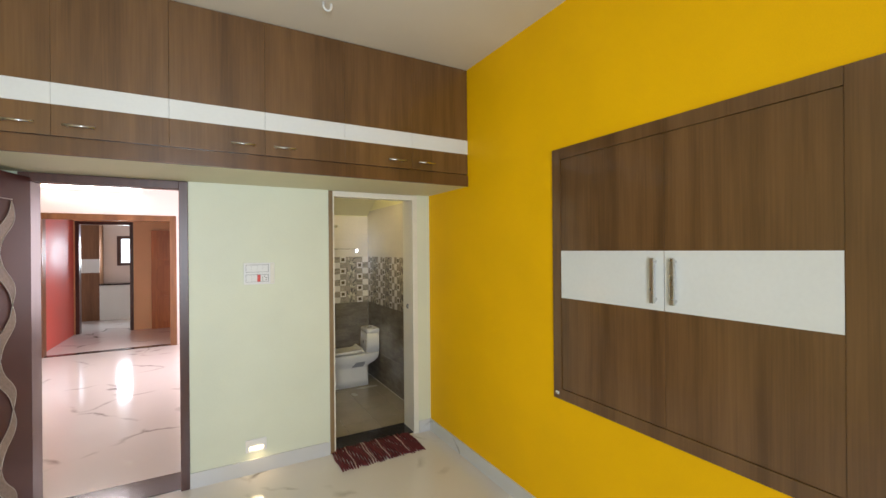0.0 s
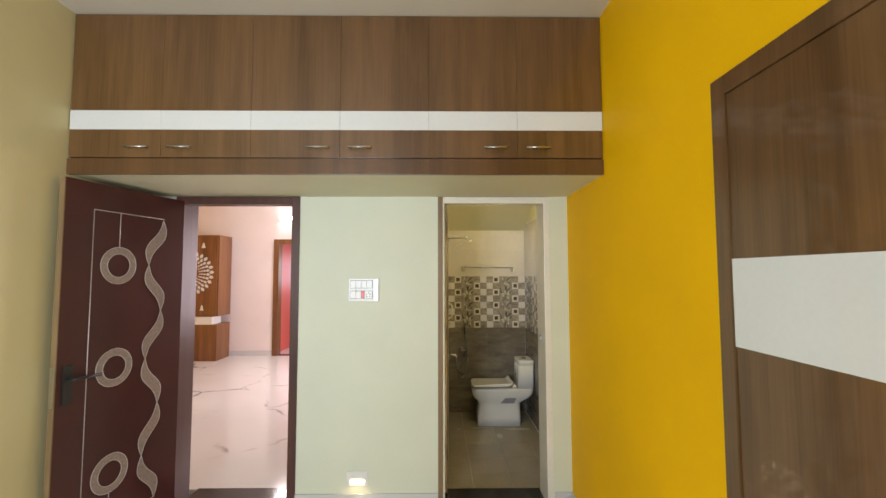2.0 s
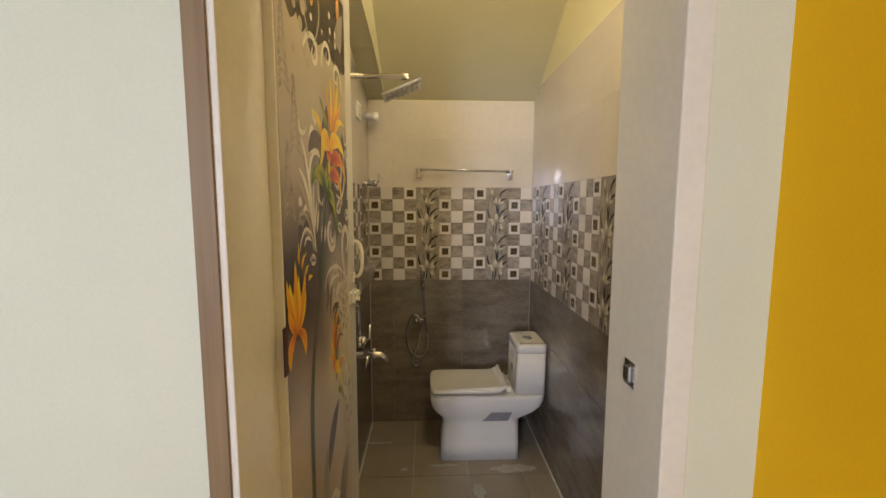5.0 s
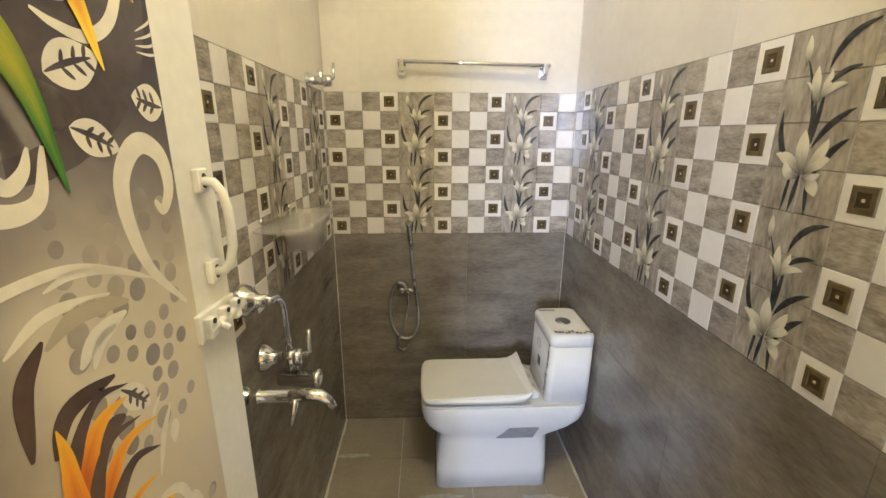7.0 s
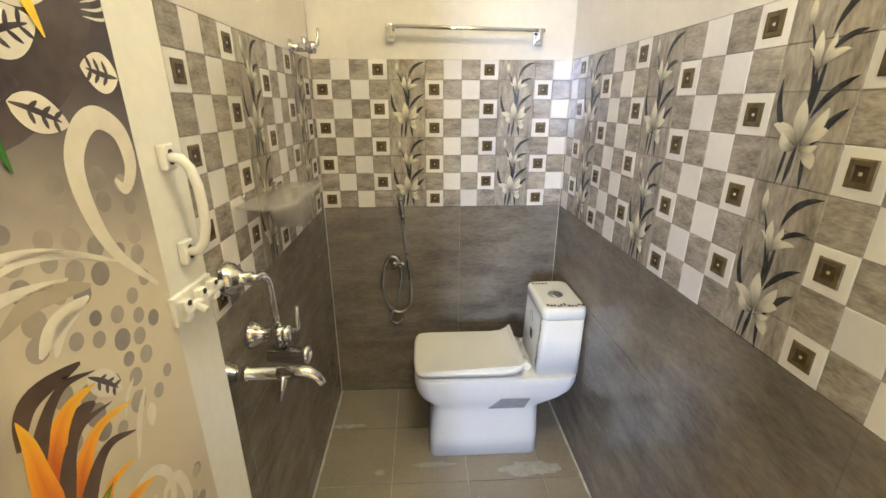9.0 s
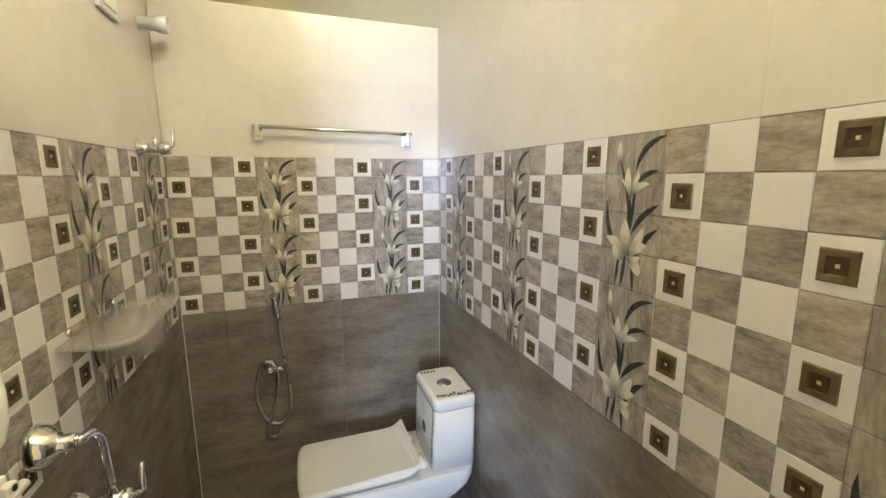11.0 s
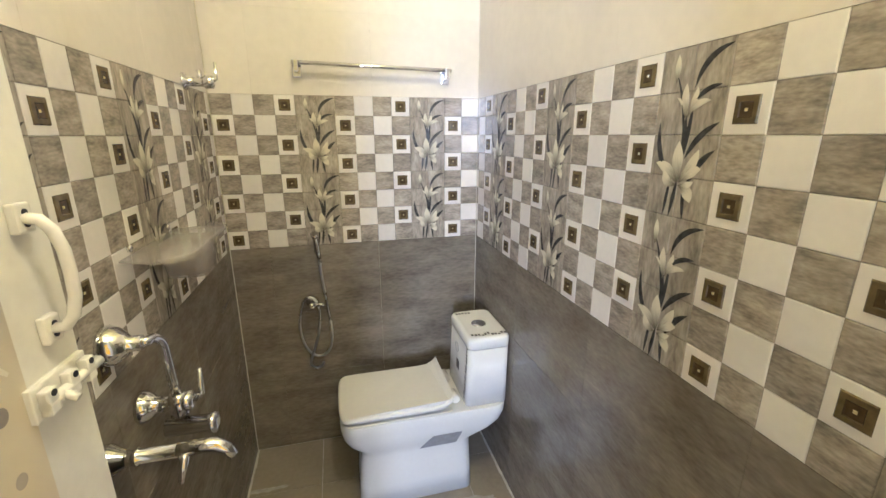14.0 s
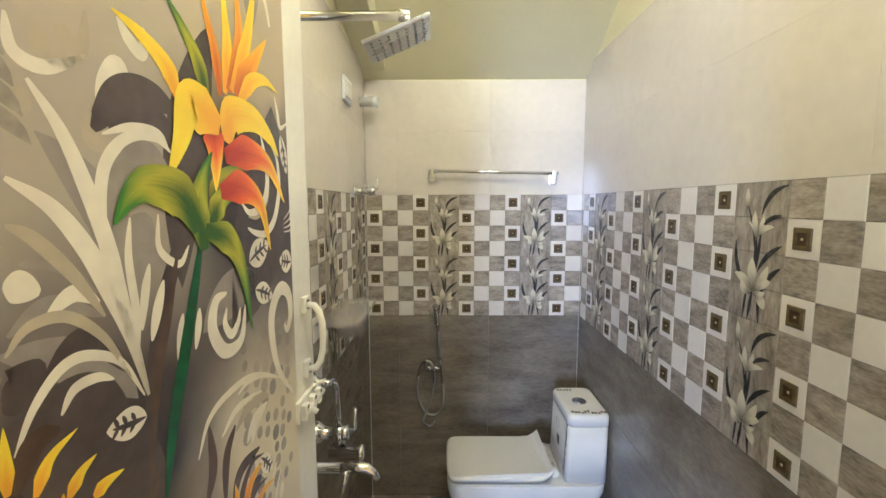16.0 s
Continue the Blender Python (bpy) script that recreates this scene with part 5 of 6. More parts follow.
ribbon(door2, "scroll", PR["white"], 0.0061, ((0.268, 1.561), (0.244, 1.573), (0.209, 1.566), (0.184, 1.538), (0.177, 1.491), (0.181, 1.457), (0.193, 1.418)), 5)
ribbon(door2, "scroll", PR["white"], 0.0055, ((0.211, 1.391), (0.218, 1.425), (0.226, 1.452)), 5)
ribbon(door2, "scroll", PR["white"], 0.0066, ((0.222, 1.377), (0.232, 1.405), (0.243, 1.433)), 5)
ribbon(door2, "scroll", PR["white"], 0.0047, ((0.208, 1.329), (0.186, 1.369), (0.157, 1.387), (0.133, 1.387), (0.110, 1.367), (0.094, 1.339)), 5)
ribbon(door2, "frond", PR["sand"], 0.0047, ((0.195, 1.351), (0.171, 1.396), (0.141, 1.423), (0.112, 1.424), (0.095, 1.408)), 5)
ribbon(door2, "scroll", PR["white"], 0.0046, ((0.128, 1.351), (0.140, 1.366), (0.160, 1.367), (0.176, 1.359)), 5)
ribbon(door2, "scroll", PR["white"], 0.0098, ((0.184, 1.586), (0.193, 1.609), (0.207, 1.628), (0.217, 1.616)), 5)
ribbon(door2, "scroll", PR["white"], 0.0073, ((0.211, 1.671), (0.222, 1.656), (0.237, 1.649), (0.241, 1.673)), 5)
ribbon(door2, "scroll", PR["white"], 0.0097, ((0.351, 1.397), (0.327, 1.391), (0.318, 1.358), (0.341, 1.324), (0.379, 1.327), (0.394, 1.371)), 5)
ribbon(door2, "scroll", PR["white"], 0.0064, ((0.349, 1.378), (0.344, 1.358), (0.357, 1.341), (0.373, 1.351), (0.381, 1.370)), 6)
ribbon(door2, "scroll", PR["white"], 0.0052, ((0.256, 1.343), (0.262, 1.372), (0.268, 1.392)), 5)
ribbon(door2, "scroll", PR["white"], 0.0059, ((0.285, 1.346), (0.292, 1.370), (0.296, 1.391)), 5)
ribbon(door2, "scroll", PR["white"], 0.0051, ((0.277, 1.219), (0.302, 1.256), (0.351, 1.268), (0.410, 1.263), (0.489, 1.226)), 5)
ribbon(door2, "scroll", PR["white"], 0.0053, ((0.323, 1.219), (0.362, 1.238), (0.427, 1.232)), 5)
ribbon(door2, "scroll", PR["white"], 0.0093, ((0.380, 1.177), (0.403, 1.198), (0.442, 1.207)), 5)
ribbon(door2, "twig", PR["brown"], 0.0085, ((0.286, 1.156), (0.302, 1.192), (0.299, 1.247)), 7)
ribbon(door2, "twig", PR["brown"], 0.0083, ((0.322, 1.129), (0.330, 1.188), (0.353, 1.219)), 7)
ribbon(door2, "twig", PR["brown"], 0.0094, ((0.339, 1.116), (0.360, 1.149), (0.412, 1.152)), 7)
ribbon(door2, "twig", PR["brown"], 0.0091, ((0.373, 1.089), (0.394, 1.104), (0.414, 1.105)), 7)
ribbon(door2, "scroll", PR["white"], 0.0115, ((0.537, 1.178), (0.490, 1.233), (0.471, 1.281), (0.468, 1.329), (0.485, 1.360), (0.509, 1.371), (0.534, 1.355), (0.539, 1.321), (0.524, 1.297), (0.512, 1.309)), 6)
ribbon(door2, "scroll", PR["white"], 0.0064, ((0.411, 1.476), (0.431, 1.468), (0.463, 1.465), (0.495, 1.487), (0.514, 1.532), (0.512, 1.577), (0.493, 1.600)), 5)
ribbon(door2, "frond", PR["sand"], 0.0045, ((0.414, 1.491), (0.442, 1.492), (0.470, 1.514), (0.481, 1.542)), 5)
ribbon(door2, "scroll", PR["white"], 0.0015, ((0.527, 1.483), (0.552, 1.498), (0.583, 1.526)), 6)
ribbon(door2, "scroll", PR["white"], 0.0015, ((0.525, 1.475), (0.551, 1.485), (0.582, 1.507)), 6)
ribbon(door2, "scroll", PR["white"], 0.0015, ((0.524, 1.469), (0.548, 1.473), (0.578, 1.489)), 6)
ribbon(door2, "scroll", PR["white"], 0.0015, ((0.524, 1.463), (0.549, 1.464), (0.579, 1.475)), 6)
ribbon(door2, "scroll", PR["white"], 0.0046, ((0.364, 1.256), (0.392, 1.262), (0.429, 1.255), (0.476, 1.234)), 5)
ribbon(door2, "frond", PR["sand"], 0.0091, ((0.354, 1.210), (0.384, 1.225), (0.416, 1.224), (0.448, 1.216)), 5)
ribbon(door2, "scroll", PR["white"], 0.0065, ((0.393, 1.170), (0.406, 1.191), (0.430, 1.200)), 5)
ribbon(door2, "blade_print", PR["dark"], 0.0212, ((0.090, 1.326), (0.121, 1.353), (0.163, 1.343), (0.204, 1.246)), 2)
ribbon(door2, "blade_print", PR["dark"], 0.0172, ((0.091, 1.385), (0.101, 1.384), (0.119, 1.397)), 2)
ribbon(door2, "blade_print", PR["dark"], 0.0099, ((0.115, 1.377), (0.153, 1.402), (0.197, 1.356)), 2)
ribbon(door2, "blade_print", PR["shade"], 0.0066, ((0.098, 1.421), (0.129, 1.436), (0.171, 1.416)), 2)
ribbon(door2, "blade_print", PR["shade"], 0.0058, ((0.110, 1.468), (0.137, 1.464), (0.167, 1.436)), 2)
ribbon(door2, "blade_print", PR["shade"], 0.0076, ((0.186, 1.432), (0.177, 1.477), (0.164, 1.505)), 2)
ribbon(door2, "scroll", PR["white"], 0.0114, ((0.099, 1.456), (0.108, 1.453), (0.122, 1.446)), 3)
ribbon(door2, "scroll", PR["white"], 0.0070, ((0.125, 1.428), (0.148, 1.440), (0.169, 1.428)), 3)
ribbon(door2, "frond", PR["sand"], 0.0070, ((0.138, 1.636), (0.148, 1.616), (0.172, 1.629), (0.180, 1.662)), 3)
ribbon(door2, "scroll", PR["white"], 0.0057, ((0.118, 1.635), (0.121, 1.611), (0.143, 1.607), (0.177, 1.626)), 3)
ribbon(door2, "blade_print", PR["dark"], 0.0112, ((0.261, 1.475), (0.270, 1.498), (0.280, 1.528)), 7)
# more scrolls high and low on the leaf
for u, z, t0, ln, w, c, fl in ((0.44, 0.86, 40, 0.24, 0.006, 360, 1), (0.505, 1.78, 100, 0.2, 0.007, 360, 1), (0.16, 1.80, 60, 0.22, 0.008, 360, -1), (0.30, 1.80, 90, 0.2, 0.007, 360, -1),
                               (0.20, 0.52, 70, 0.34, 0.010, 360, -1), (0.42, 0.50, 110, 0.30, 0.009, 360, 1), (0.30, 0.25, 60, 0.3, 0.009, 360, 1)):
    scroll(door2, (u, z), t0, ln, w, c, PR["white"], 4, fl)
for b0, t0, w in (((0.410, 1.428), (0.470, 1.450), 0.020), ((0.423, 1.386), (0.475, 1.365), 0.016), ((0.551, 1.409), (0.505, 1.418), 0.019), ((0.208, 1.308), (0.164, 1.317), 0.014), ((0.528, 1.62), (0.545, 1.56), 0.012), ((0.465, 0.845), (0.505, 0.885), 0.015)):
    veined_leaf(door2, b0, t0, w, 6)
# bubbles that thin out towards the shutting edge
for i in range(11):
    for j in range(6):
        u, z = 0.385 + 0.027 * j + rng.uniform(-0.004, 0.004), 1.055 + 0.026 * i + 0.012 * (j % 2) + rng.uniform(-0.003, 0.003)
        if rng.random() < 0.78 and u < 0.54:
            spot(door2, u, z, rng.uniform(0.007, 0.0118), PR["shade" if rng.random() < 0.35 + 1.2 * (z - 1.15) else "bubble"], 3 + i * 0.01, 1.1)
for i in range(16):
    u, z = rng.uniform(0.03, 0.2), rng.uniform(1.56, 1.95)
    spot(door2, u, z, rng.uniform(0.008, 0.018), PR["sand"], 2 + i * 0.01, 1.15)
for i in range(24):
    u, z = rng.uniform(0.46, 0.54), rng.uniform(0.62, 0.93)
    spot(door2, u, z, rng.uniform(0.005, 0.011), PR["shade" if rng.random() < 0.5 else "sand"], 3 + i * 0.01, 1.1)
# stem and the large lily, petal by petal
ribbon(door2, "blade_print", PR["dark"], 0.0170, ((0.177, 1.569), (0.205, 1.602), (0.242, 1.612), (0.278, 1.605)), 7)
ribbon(door2, "stalk_print", PR["brown"], 0.0070, ((0.267, 1.461), (0.243, 1.390), (0.223, 1.333), (0.205, 1.227)), 7)
ribbon(door2, "scroll", PR["white"], 0.0045, ((0.185, 1.567), (0.217, 1.578), (0.250, 1.578), (0.264, 1.562)), 6)
ribbon(door2, "scroll", PR["white"], 0.0045, ((0.242, 1.499), (0.241, 1.464), (0.268, 1.446), (0.285, 1.464)), 6)
ribbon(door2, "bract", PR["shade"], 0.0060, ((0.199, 1.523), (0.207, 1.551), (0.237, 1.563), (0.259, 1.548)), 6)
ribbon(door2, "petal", PR["yellow"], 0.0123, ((0.281, 1.621), (0.269, 1.647), (0.236, 1.666), (0.205, 1.675)), 9)
ribbon(door2, "petal", PR["green"], 0.0123, ((0.335, 1.627), (0.321, 1.668), (0.297, 1.697), (0.273, 1.719)), 10)
ribbon(door2, "petal", PR["orange"], 0.0096, ((0.361, 1.642), (0.355, 1.690), (0.339, 1.734), (0.331, 1.768)), 11)
ribbon(door2, "petal", PR["yellow"], 0.0114, ((0.371, 1.647), (0.382, 1.704), (0.380, 1.752), (0.377, 1.797)), 12)
ribbon(door2, "petal", PR["orange"], 0.0123, ((0.379, 1.652), (0.409, 1.714), (0.412, 1.766), (0.407, 1.808)), 13)
ribbon(door2, "petal", PR["yellow"], 0.0131, ((0.387, 1.654), (0.426, 1.720), (0.450, 1.783), (0.462, 1.830)), 14)
ribbon(door2, "petal", PR["orange"], 0.0184, ((0.397, 1.651), (0.442, 1.702), (0.491, 1.756)), 15)
ribbon(door2, "petal", PR["yellow"], 0.0123, ((0.401, 1.640), (0.440, 1.680), (0.482, 1.693), (0.521, 1.686)), 16)
ribbon(door2, "petal", PR["yellow"], 0.0245, ((0.370, 1.586), (0.383, 1.621), (0.441, 1.629), (0.488, 1.610), (0.516, 1.585)), 17)
ribbon(door2, "petal", PR["green"], 0.0175, ((0.329, 1.502), (0.360, 1.541), (0.428, 1.564)), 18)
ribbon(door2, "petal", PR["red"], 0.0236, ((0.363, 1.569), (0.424, 1.579), (0.483, 1.565), (0.531, 1.511)), 19)
ribbon(door2, "petal", PR["red"], 0.0210, ((0.339, 1.603), (0.343, 1.572), (0.340, 1.524)), 20)
ribbon(door2, "petal", PR["green"], 0.0166, ((0.327, 1.486), (0.353, 1.516), (0.401, 1.522)), 21)
ribbon(door2, "petal", PR["red"], 0.0227, ((0.349, 1.524), (0.402, 1.531), (0.449, 1.507), (0.474, 1.438)), 22)
ribbon(door2, "petal", PR["green"], 0.0192, ((0.311, 1.456), (0.304, 1.502), (0.315, 1.538), (0.336, 1.571)), 23)
ribbon(door2, "petal", PR["yellow"], 0.0289, ((0.355, 1.603), (0.323, 1.615), (0.299, 1.619), (0.282, 1.578), (0.259, 1.535)), 24)
ribbon(door2, "petal", PR["green"], 0.0254, ((0.302, 1.480), (0.276, 1.517), (0.233, 1.527), (0.208, 1.516), (0.188, 1.491)), 25)
ribbon(door2, "petal", PR["green"], 0.0201, ((0.314, 1.479), (0.362, 1.462), (0.390, 1.417), (0.408, 1.331)), 26)
ribbon(door2, "stem_print", PR["stem"], 0.0095, ((0.309, 1.477), (0.289, 1.413), (0.260, 1.331), (0.241, 1.277), (0.225, 1.212)), 8.5)
ribbon(door2, "petal", PR["yellow"], 0.0053, ((0.087, 1.316), (0.088, 1.342), (0.089, 1.363)), 9)
ribbon(door2, "petal", PR["yellow"], 0.0059, ((0.104, 1.303), (0.116, 1.324), (0.139, 1.335)), 9)
ribbon(door2, "petal", PR["yellow"], 0.0064, ((0.127, 1.285), (0.138, 1.298), (0.153, 1.305)), 9)
ribbon(door2, "petal", PR["yellow"], 0.0070, ((0.147, 1.271), (0.160, 1.275), (0.178, 1.275)), 9)
ribbon(door2, "blade_print", PR["brown"], 0.0095, ((0.092, 1.313), (0.106, 1.340), (0.126, 1.342)), 8)
ribbon(door2, "scroll", PR["white"], 0.0045, ((0.512, 1.677), (0.520, 1.656), (0.528, 1.633), (0.555, 1.645)), 6)
ribbon(door2, "scroll", PR["white"], 0.0065, ((0.398, 1.510), (0.419, 1.497), (0.455, 1.506), (0.475, 1.541), (0.469, 1.586), (0.460, 1.611)), 6)
# lower flower with plum and orange streamers
ribbon(door2, "petal", PR["orange"], 0.0138, ((0.352, 1.058), (0.365, 1.096), (0.389, 1.119), (0.420, 1.123)), 10)
ribbon(door2, "petal", PR["brown"], 0.0081, ((0.344, 1.072), (0.359, 1.115), (0.388, 1.142), (0.424, 1.135)), 11)
ribbon(door2, "petal", PR["orange"], 0.0112, ((0.359, 0.999), (0.381, 1.053), (0.410, 1.078), (0.454, 1.075)), 12)
ribbon(door2, "petal", PR["brown"], 0.0087, ((0.358, 1.020), (0.369, 1.067), (0.392, 1.094), (0.431, 1.092)), 13)
ribbon(door2, "petal", PR["orange"], 0.0074, ((0.385, 0.984), (0.402, 1.010), (0.439, 1.011)), 14)
ribbon(door2, "petal", PR["brown"], 0.0101, ((0.356, 0.981), (0.383, 1.029), (0.413, 1.052), (0.449, 1.039)), 15)
ribbon(door2, "petal", PR["green"], 0.0091, ((0.369, 0.977), (0.385, 0.999), (0.404, 1.011)), 16)
ribbon(door2, "petal", PR["orange"], 0.0112, ((0.403, 0.952), (0.420, 0.970), (0.457, 0.963)), 16)
ribbon(door2, "petal", PR["orange"], 0.0114, ((0.351, 0.994), (0.346, 1.069), (0.347, 1.114), (0.344, 1.142)), 17)
ribbon(door2, "petal", PR["yellow"], 0.0078, ((0.349, 0.995), (0.331, 1.043), (0.321, 1.079)), 18)
ribbon(door2, "petal", PR["brown"], 0.0057, ((0.357, 0.931), (0.363, 0.947), (0.365, 0.963)), 17)
ribbon(door2, "petal", PR["orange"], 0.0141, ((0.343, 0.969), (0.340, 0.999), (0.324, 1.018), (0.294, 1.021)), 19)
ribbon(door2, "petal", PR["yellow"], 0.0203, ((0.344, 0.967), (0.370, 0.969), (0.393, 0.945), (0.409, 0.886)), 20)
ribbon(door2, "petal", PR["green"], 0.0122, ((0.381, 0.894), (0.413, 0.877), (0.445, 0.835)), 20)
ribbon(door2, "scroll", PR["white"], 0.0075, ((0.416, 0.926), (0.441, 0.877), (0.477, 0.855), (0.498, 0.880), (0.489, 0.927), (0.466, 0.930), (0.456, 0.911)), 9)
ribbon(door2, "scroll", PR["white"], 0.0062, ((0.438, 0.839), (0.462, 0.848), (0.490, 0.826), (0.508, 0.772)), 9)
ribbon(door2, "frond", PR["white"], 0.0028, ((0.441, 1.062), (0.451, 1.082), (0.465, 1.096)), 8)
ribbon(door2, "frond", PR["white"], 0.0046, ((0.442, 1.003), (0.458, 1.046), (0.477, 1.075)), 8)
ribbon(door2, "frond", PR["white"], 0.0078, ((0.473, 1.023), (0.476, 1.040), (0.478, 1.051)), 8)
veined_leaf(door2, (0.414, 1.134), (0.448, 1.094), 0.013, 8)

# dark evening header with glows and lit windows, pale grey trees under it
PR["header"] = material("printed_dusk", (0.040, 0.028, 0.020), 0.3, vary=0.35, scale=9, fine=40, tint=(0.085, 0.055, 0.030))
PR["glow"] = material("printed_amber", (0.62, 0.30, 0.07), 0.3, vary=0.2, scale=18)
PR["mist"] = material("printed_mist", (0.36, 0.32, 0.26), 0.3, vary=0.15, scale=30)
box_part("header_print", (0.0062, U_MAX, -0.00125, -0.0012, 1.895, 2.059), PR["header"], door2, "dark dusk print with amber glows")
for i in range(9):
    u = 0.03 + 0.062 * i
    blade(door2, "dusk_blade", (u, 1.91), (u + rng.uniform(-0.02, 0.02), 1.85 - rng.uniform(0, 0.03)), 0.036, 0.0, PR["header"], 1.6 + 0.01 * i)
for u, z, r, k in ((0.229, 1.965, 0.020, 2.4), (0.475, 2.015, 0.016, 2.2), (0.02, 1.995, 0.016, 2.0), (0.36, 2.03, 0.009, 1.6)):
    spot(door2, u, z, r, PR["glow"], 3, k)
for u, z in ((0.069, 1.949), (0.071, 1.907), (0.384, 1.96), (0.388, 1.921), (0.44, 1.93), (0.44, 1.90), (0.03, 1.93), (0.20, 2.035), (0.225, 1.89)):
    spot(door2, u, z, 0.0085, PR["white"], 4, 1.1)
for side in (-1, 1):
    ribbon(door2, "lantern_line", PR["sand"], 0.004, ((0.22, 2.04), (0.225 + side * 0.062, 1.95), (0.225 + side * 0.05, 1.88), (0.224, 1.817)), 4)
blade(door2, "lantern_tip", (0.224, 1.90), (0.224, 1.80), 0.034, 0.0, PR["header"], 3)
for u, top, low in ((0.035, 1.859, 1.68), (0.091, 1.727, 1.56), (0.045, 1.586, 1.42)):
    for k in range(9):
        s = (k + 1) / 9
        for side in (-1, 1):
            z = top + (low - top) * s
            blade(door2, "tree_bough", (u, z + 0.012), (max(0.012, u + side * 0.036 * s), z - 0.010), 0.006, 0.1 * side, PR["mist"], 2 + 0.01 * k, steps=5)
# flower by the hinges, and the fading leaves at the foot of the print
for k in range(9):
    a = radians(40 + 100 * k / 8)
    r = 0.13 + 0.035 * math.sin(2.1 * k)
    tip = (min(0.17, 0.062 + 0.62 * r * math.cos(a)), 1.165 + r * math.sin(a))
    blade(door2, "petal", (0.062, 1.165), (max(0.012, tip[0]), tip[1]), 0.012, 0.08 * (k - 4) / 4, PR["orange" if k % 3 else "yellow"], 19 + 0.1 * k)
    blade(door2, "petal", (0.064, 1.15), (max(0.012, tip[0] + 0.01), tip[1] - 0.02), 0.007, 0.10 * (k - 4) / 4, PR["brown"], 18 + 0.1 * k)
for side in (-1, 1):
    blade(door2, "petal", (0.063, 1.17), (0.063 + side * 0.045, 1.10), 0.014, 0.25 * side, PR["orange"], 21)
ribbon(door2, "stem_print", PR["brown"], 0.0075, ((0.218, 1.25), (0.160, 1.06), (0.138, 0.92), (0.132, 0.70), (0.128, 0.50)), 8)
ribbon(door2, "stem_print", PR["stem"], 0.0060, ((0.226, 1.22), (0.170, 1.05), (0.150, 0.90), (0.146, 0.70), (0.15, 0.45)), 8.2)
for k, (u0, z0, u1, z1, w) in enumerate(((0.27, 0.70, 0.39, 0.86, 0.030), (0.25, 0.60, 0.26, 0.78, 0.024), (0.24, 0.42, 0.25, 0.62, 0.034), (0.40, 0.45, 0.49, 0.66, 0.045), (0.08, 0.35, 0.10, 0.64, 0.050), (0.33, 0.30, 0.42, 0.55, 0.040))):
    blade(door2, "blade_print", (u0, z0), (u1, z1), w, 0.1, PR["shade" if k % 2 else "brown"], 4 + 0.1 * k)

# butt hinges
for z in (0.30, 1.15, 1.93):
    box_part("hinge", (-0.014, 0.005, -0.0035, -0.0003, z - 0.05, z + 0.05), M["frame_wood"], door2, "dark brown butt hinge", bevel=0.0008)

# pull handle and tower bolt on the shutting edge
hz0, hz1, hu = 1.198, 1.322, 0.598
bm = bmesh.new()
add_tube(bm, [(hu, -0.006, hz0), (hu, -0.022, hz0 + 0.002), (hu + 0.002, -0.030, hz0 + 0.014), (hu + 0.003, -0.035, hz0 + 0.036), (hu + 0.003, -0.036, (hz0 + hz1) / 2), (hu + 0.003, -0.035, hz1 - 0.036), (hu + 0.002, -0.030, hz1 - 0.014), (hu, -0.022, hz1 - 0.002), (hu, -0.006, hz1)], 0.0065, 10)
hd = part("handle", bm, M["white_pvc"], door2, "cream moulded pull handle")
for z in (hz0, hz1):
    box_part("foot", (hu - 0.012, hu + 0.012, -0.010, -0.0003, z - 0.016, z + 0.016), M["white_pvc"], hd, bevel=0.003)
    for dz in (-0.006, 0.006):
        bm = bmesh.new()
        add_tube(bm, [(hu, -0.0102, z + dz), (hu, -0.0115, z + dz)], 0.0038, 8)
        part("screw", bm, M["black"], hd)
bolt = box_part("bolt_plate", (0.545, 0.636, -0.008, -0.0003, 1.112, 1.152), M["white_pvc"], door2, "cream tower bolt", bevel=0.002)
for u in (0.550, 0.586, 0.616):
    box_part("bolt_guide", (u, u + 0.016, -0.020, -0.0083, 1.117, 1.147), M["white_pvc"], bolt, bevel=0.003)
    bm = bmesh.new()
    add_tube(bm, [(u + 0.008, -0.0202, 1.142), (u + 0.008, -0.0212, 1.142)], 0.004, 8)
    part("screw", bm, M["black"], bolt)
bm = bmesh.new()
add_tube(bm, [(0.55, -0.0145, 1.130), (0.648, -0.0145, 1.130)], 0.006, 10)
add_tube(bm, [(0.576, -0.016, 1.130), (0.576, -0.03, 1.122)], 0.005, 8)
part("bolt_rod", bm, M["white_pvc"], bolt)


# ---- wall and floor tiles of the bathroom ----
def wall_frame(origin, along):
    ex, ey = Vector(along), Vector((0, 0, 1))
    ez = ex.cross(ey)
    m = Matrix((ex, ey, ez)).transposed().to_4x4()
    m.translation = origin
    return m


def tile_mesh(name, w, h, mats, chamfer=0.0011, deep=0.008, g=0.0003):
    """A tile face at the depth 0 with chamfered edges, its back deep behind it."""
    bm = bmesh.new()
    lower = [bm.verts.new(p) for p in ((g, g, -chamfer), (w - g, g, -chamfer), (w - g, h - g, -chamfer), (g, h - g, -chamfer))]
    back = [bm.verts.new(p) for p in ((g, g, -deep), (w - g, g, -deep), (w - g, h - g, -deep), (g, h - g, -deep))]
    c = g + chamfer
    top = [bm.verts.new(p) for p in ((c, c, 0), (w - c, c, 0), (w - c, h - c, 0), (c, h - c, 0))]
    bm.faces.new(top)
    for a, b in ((back, lower), (lower, top)):
        for k in range(4):
            bm.faces.new((a[k], a[(k + 1) % 4], b[(k + 1) % 4], b[k]))
    return to_mesh(name, bm, mats)


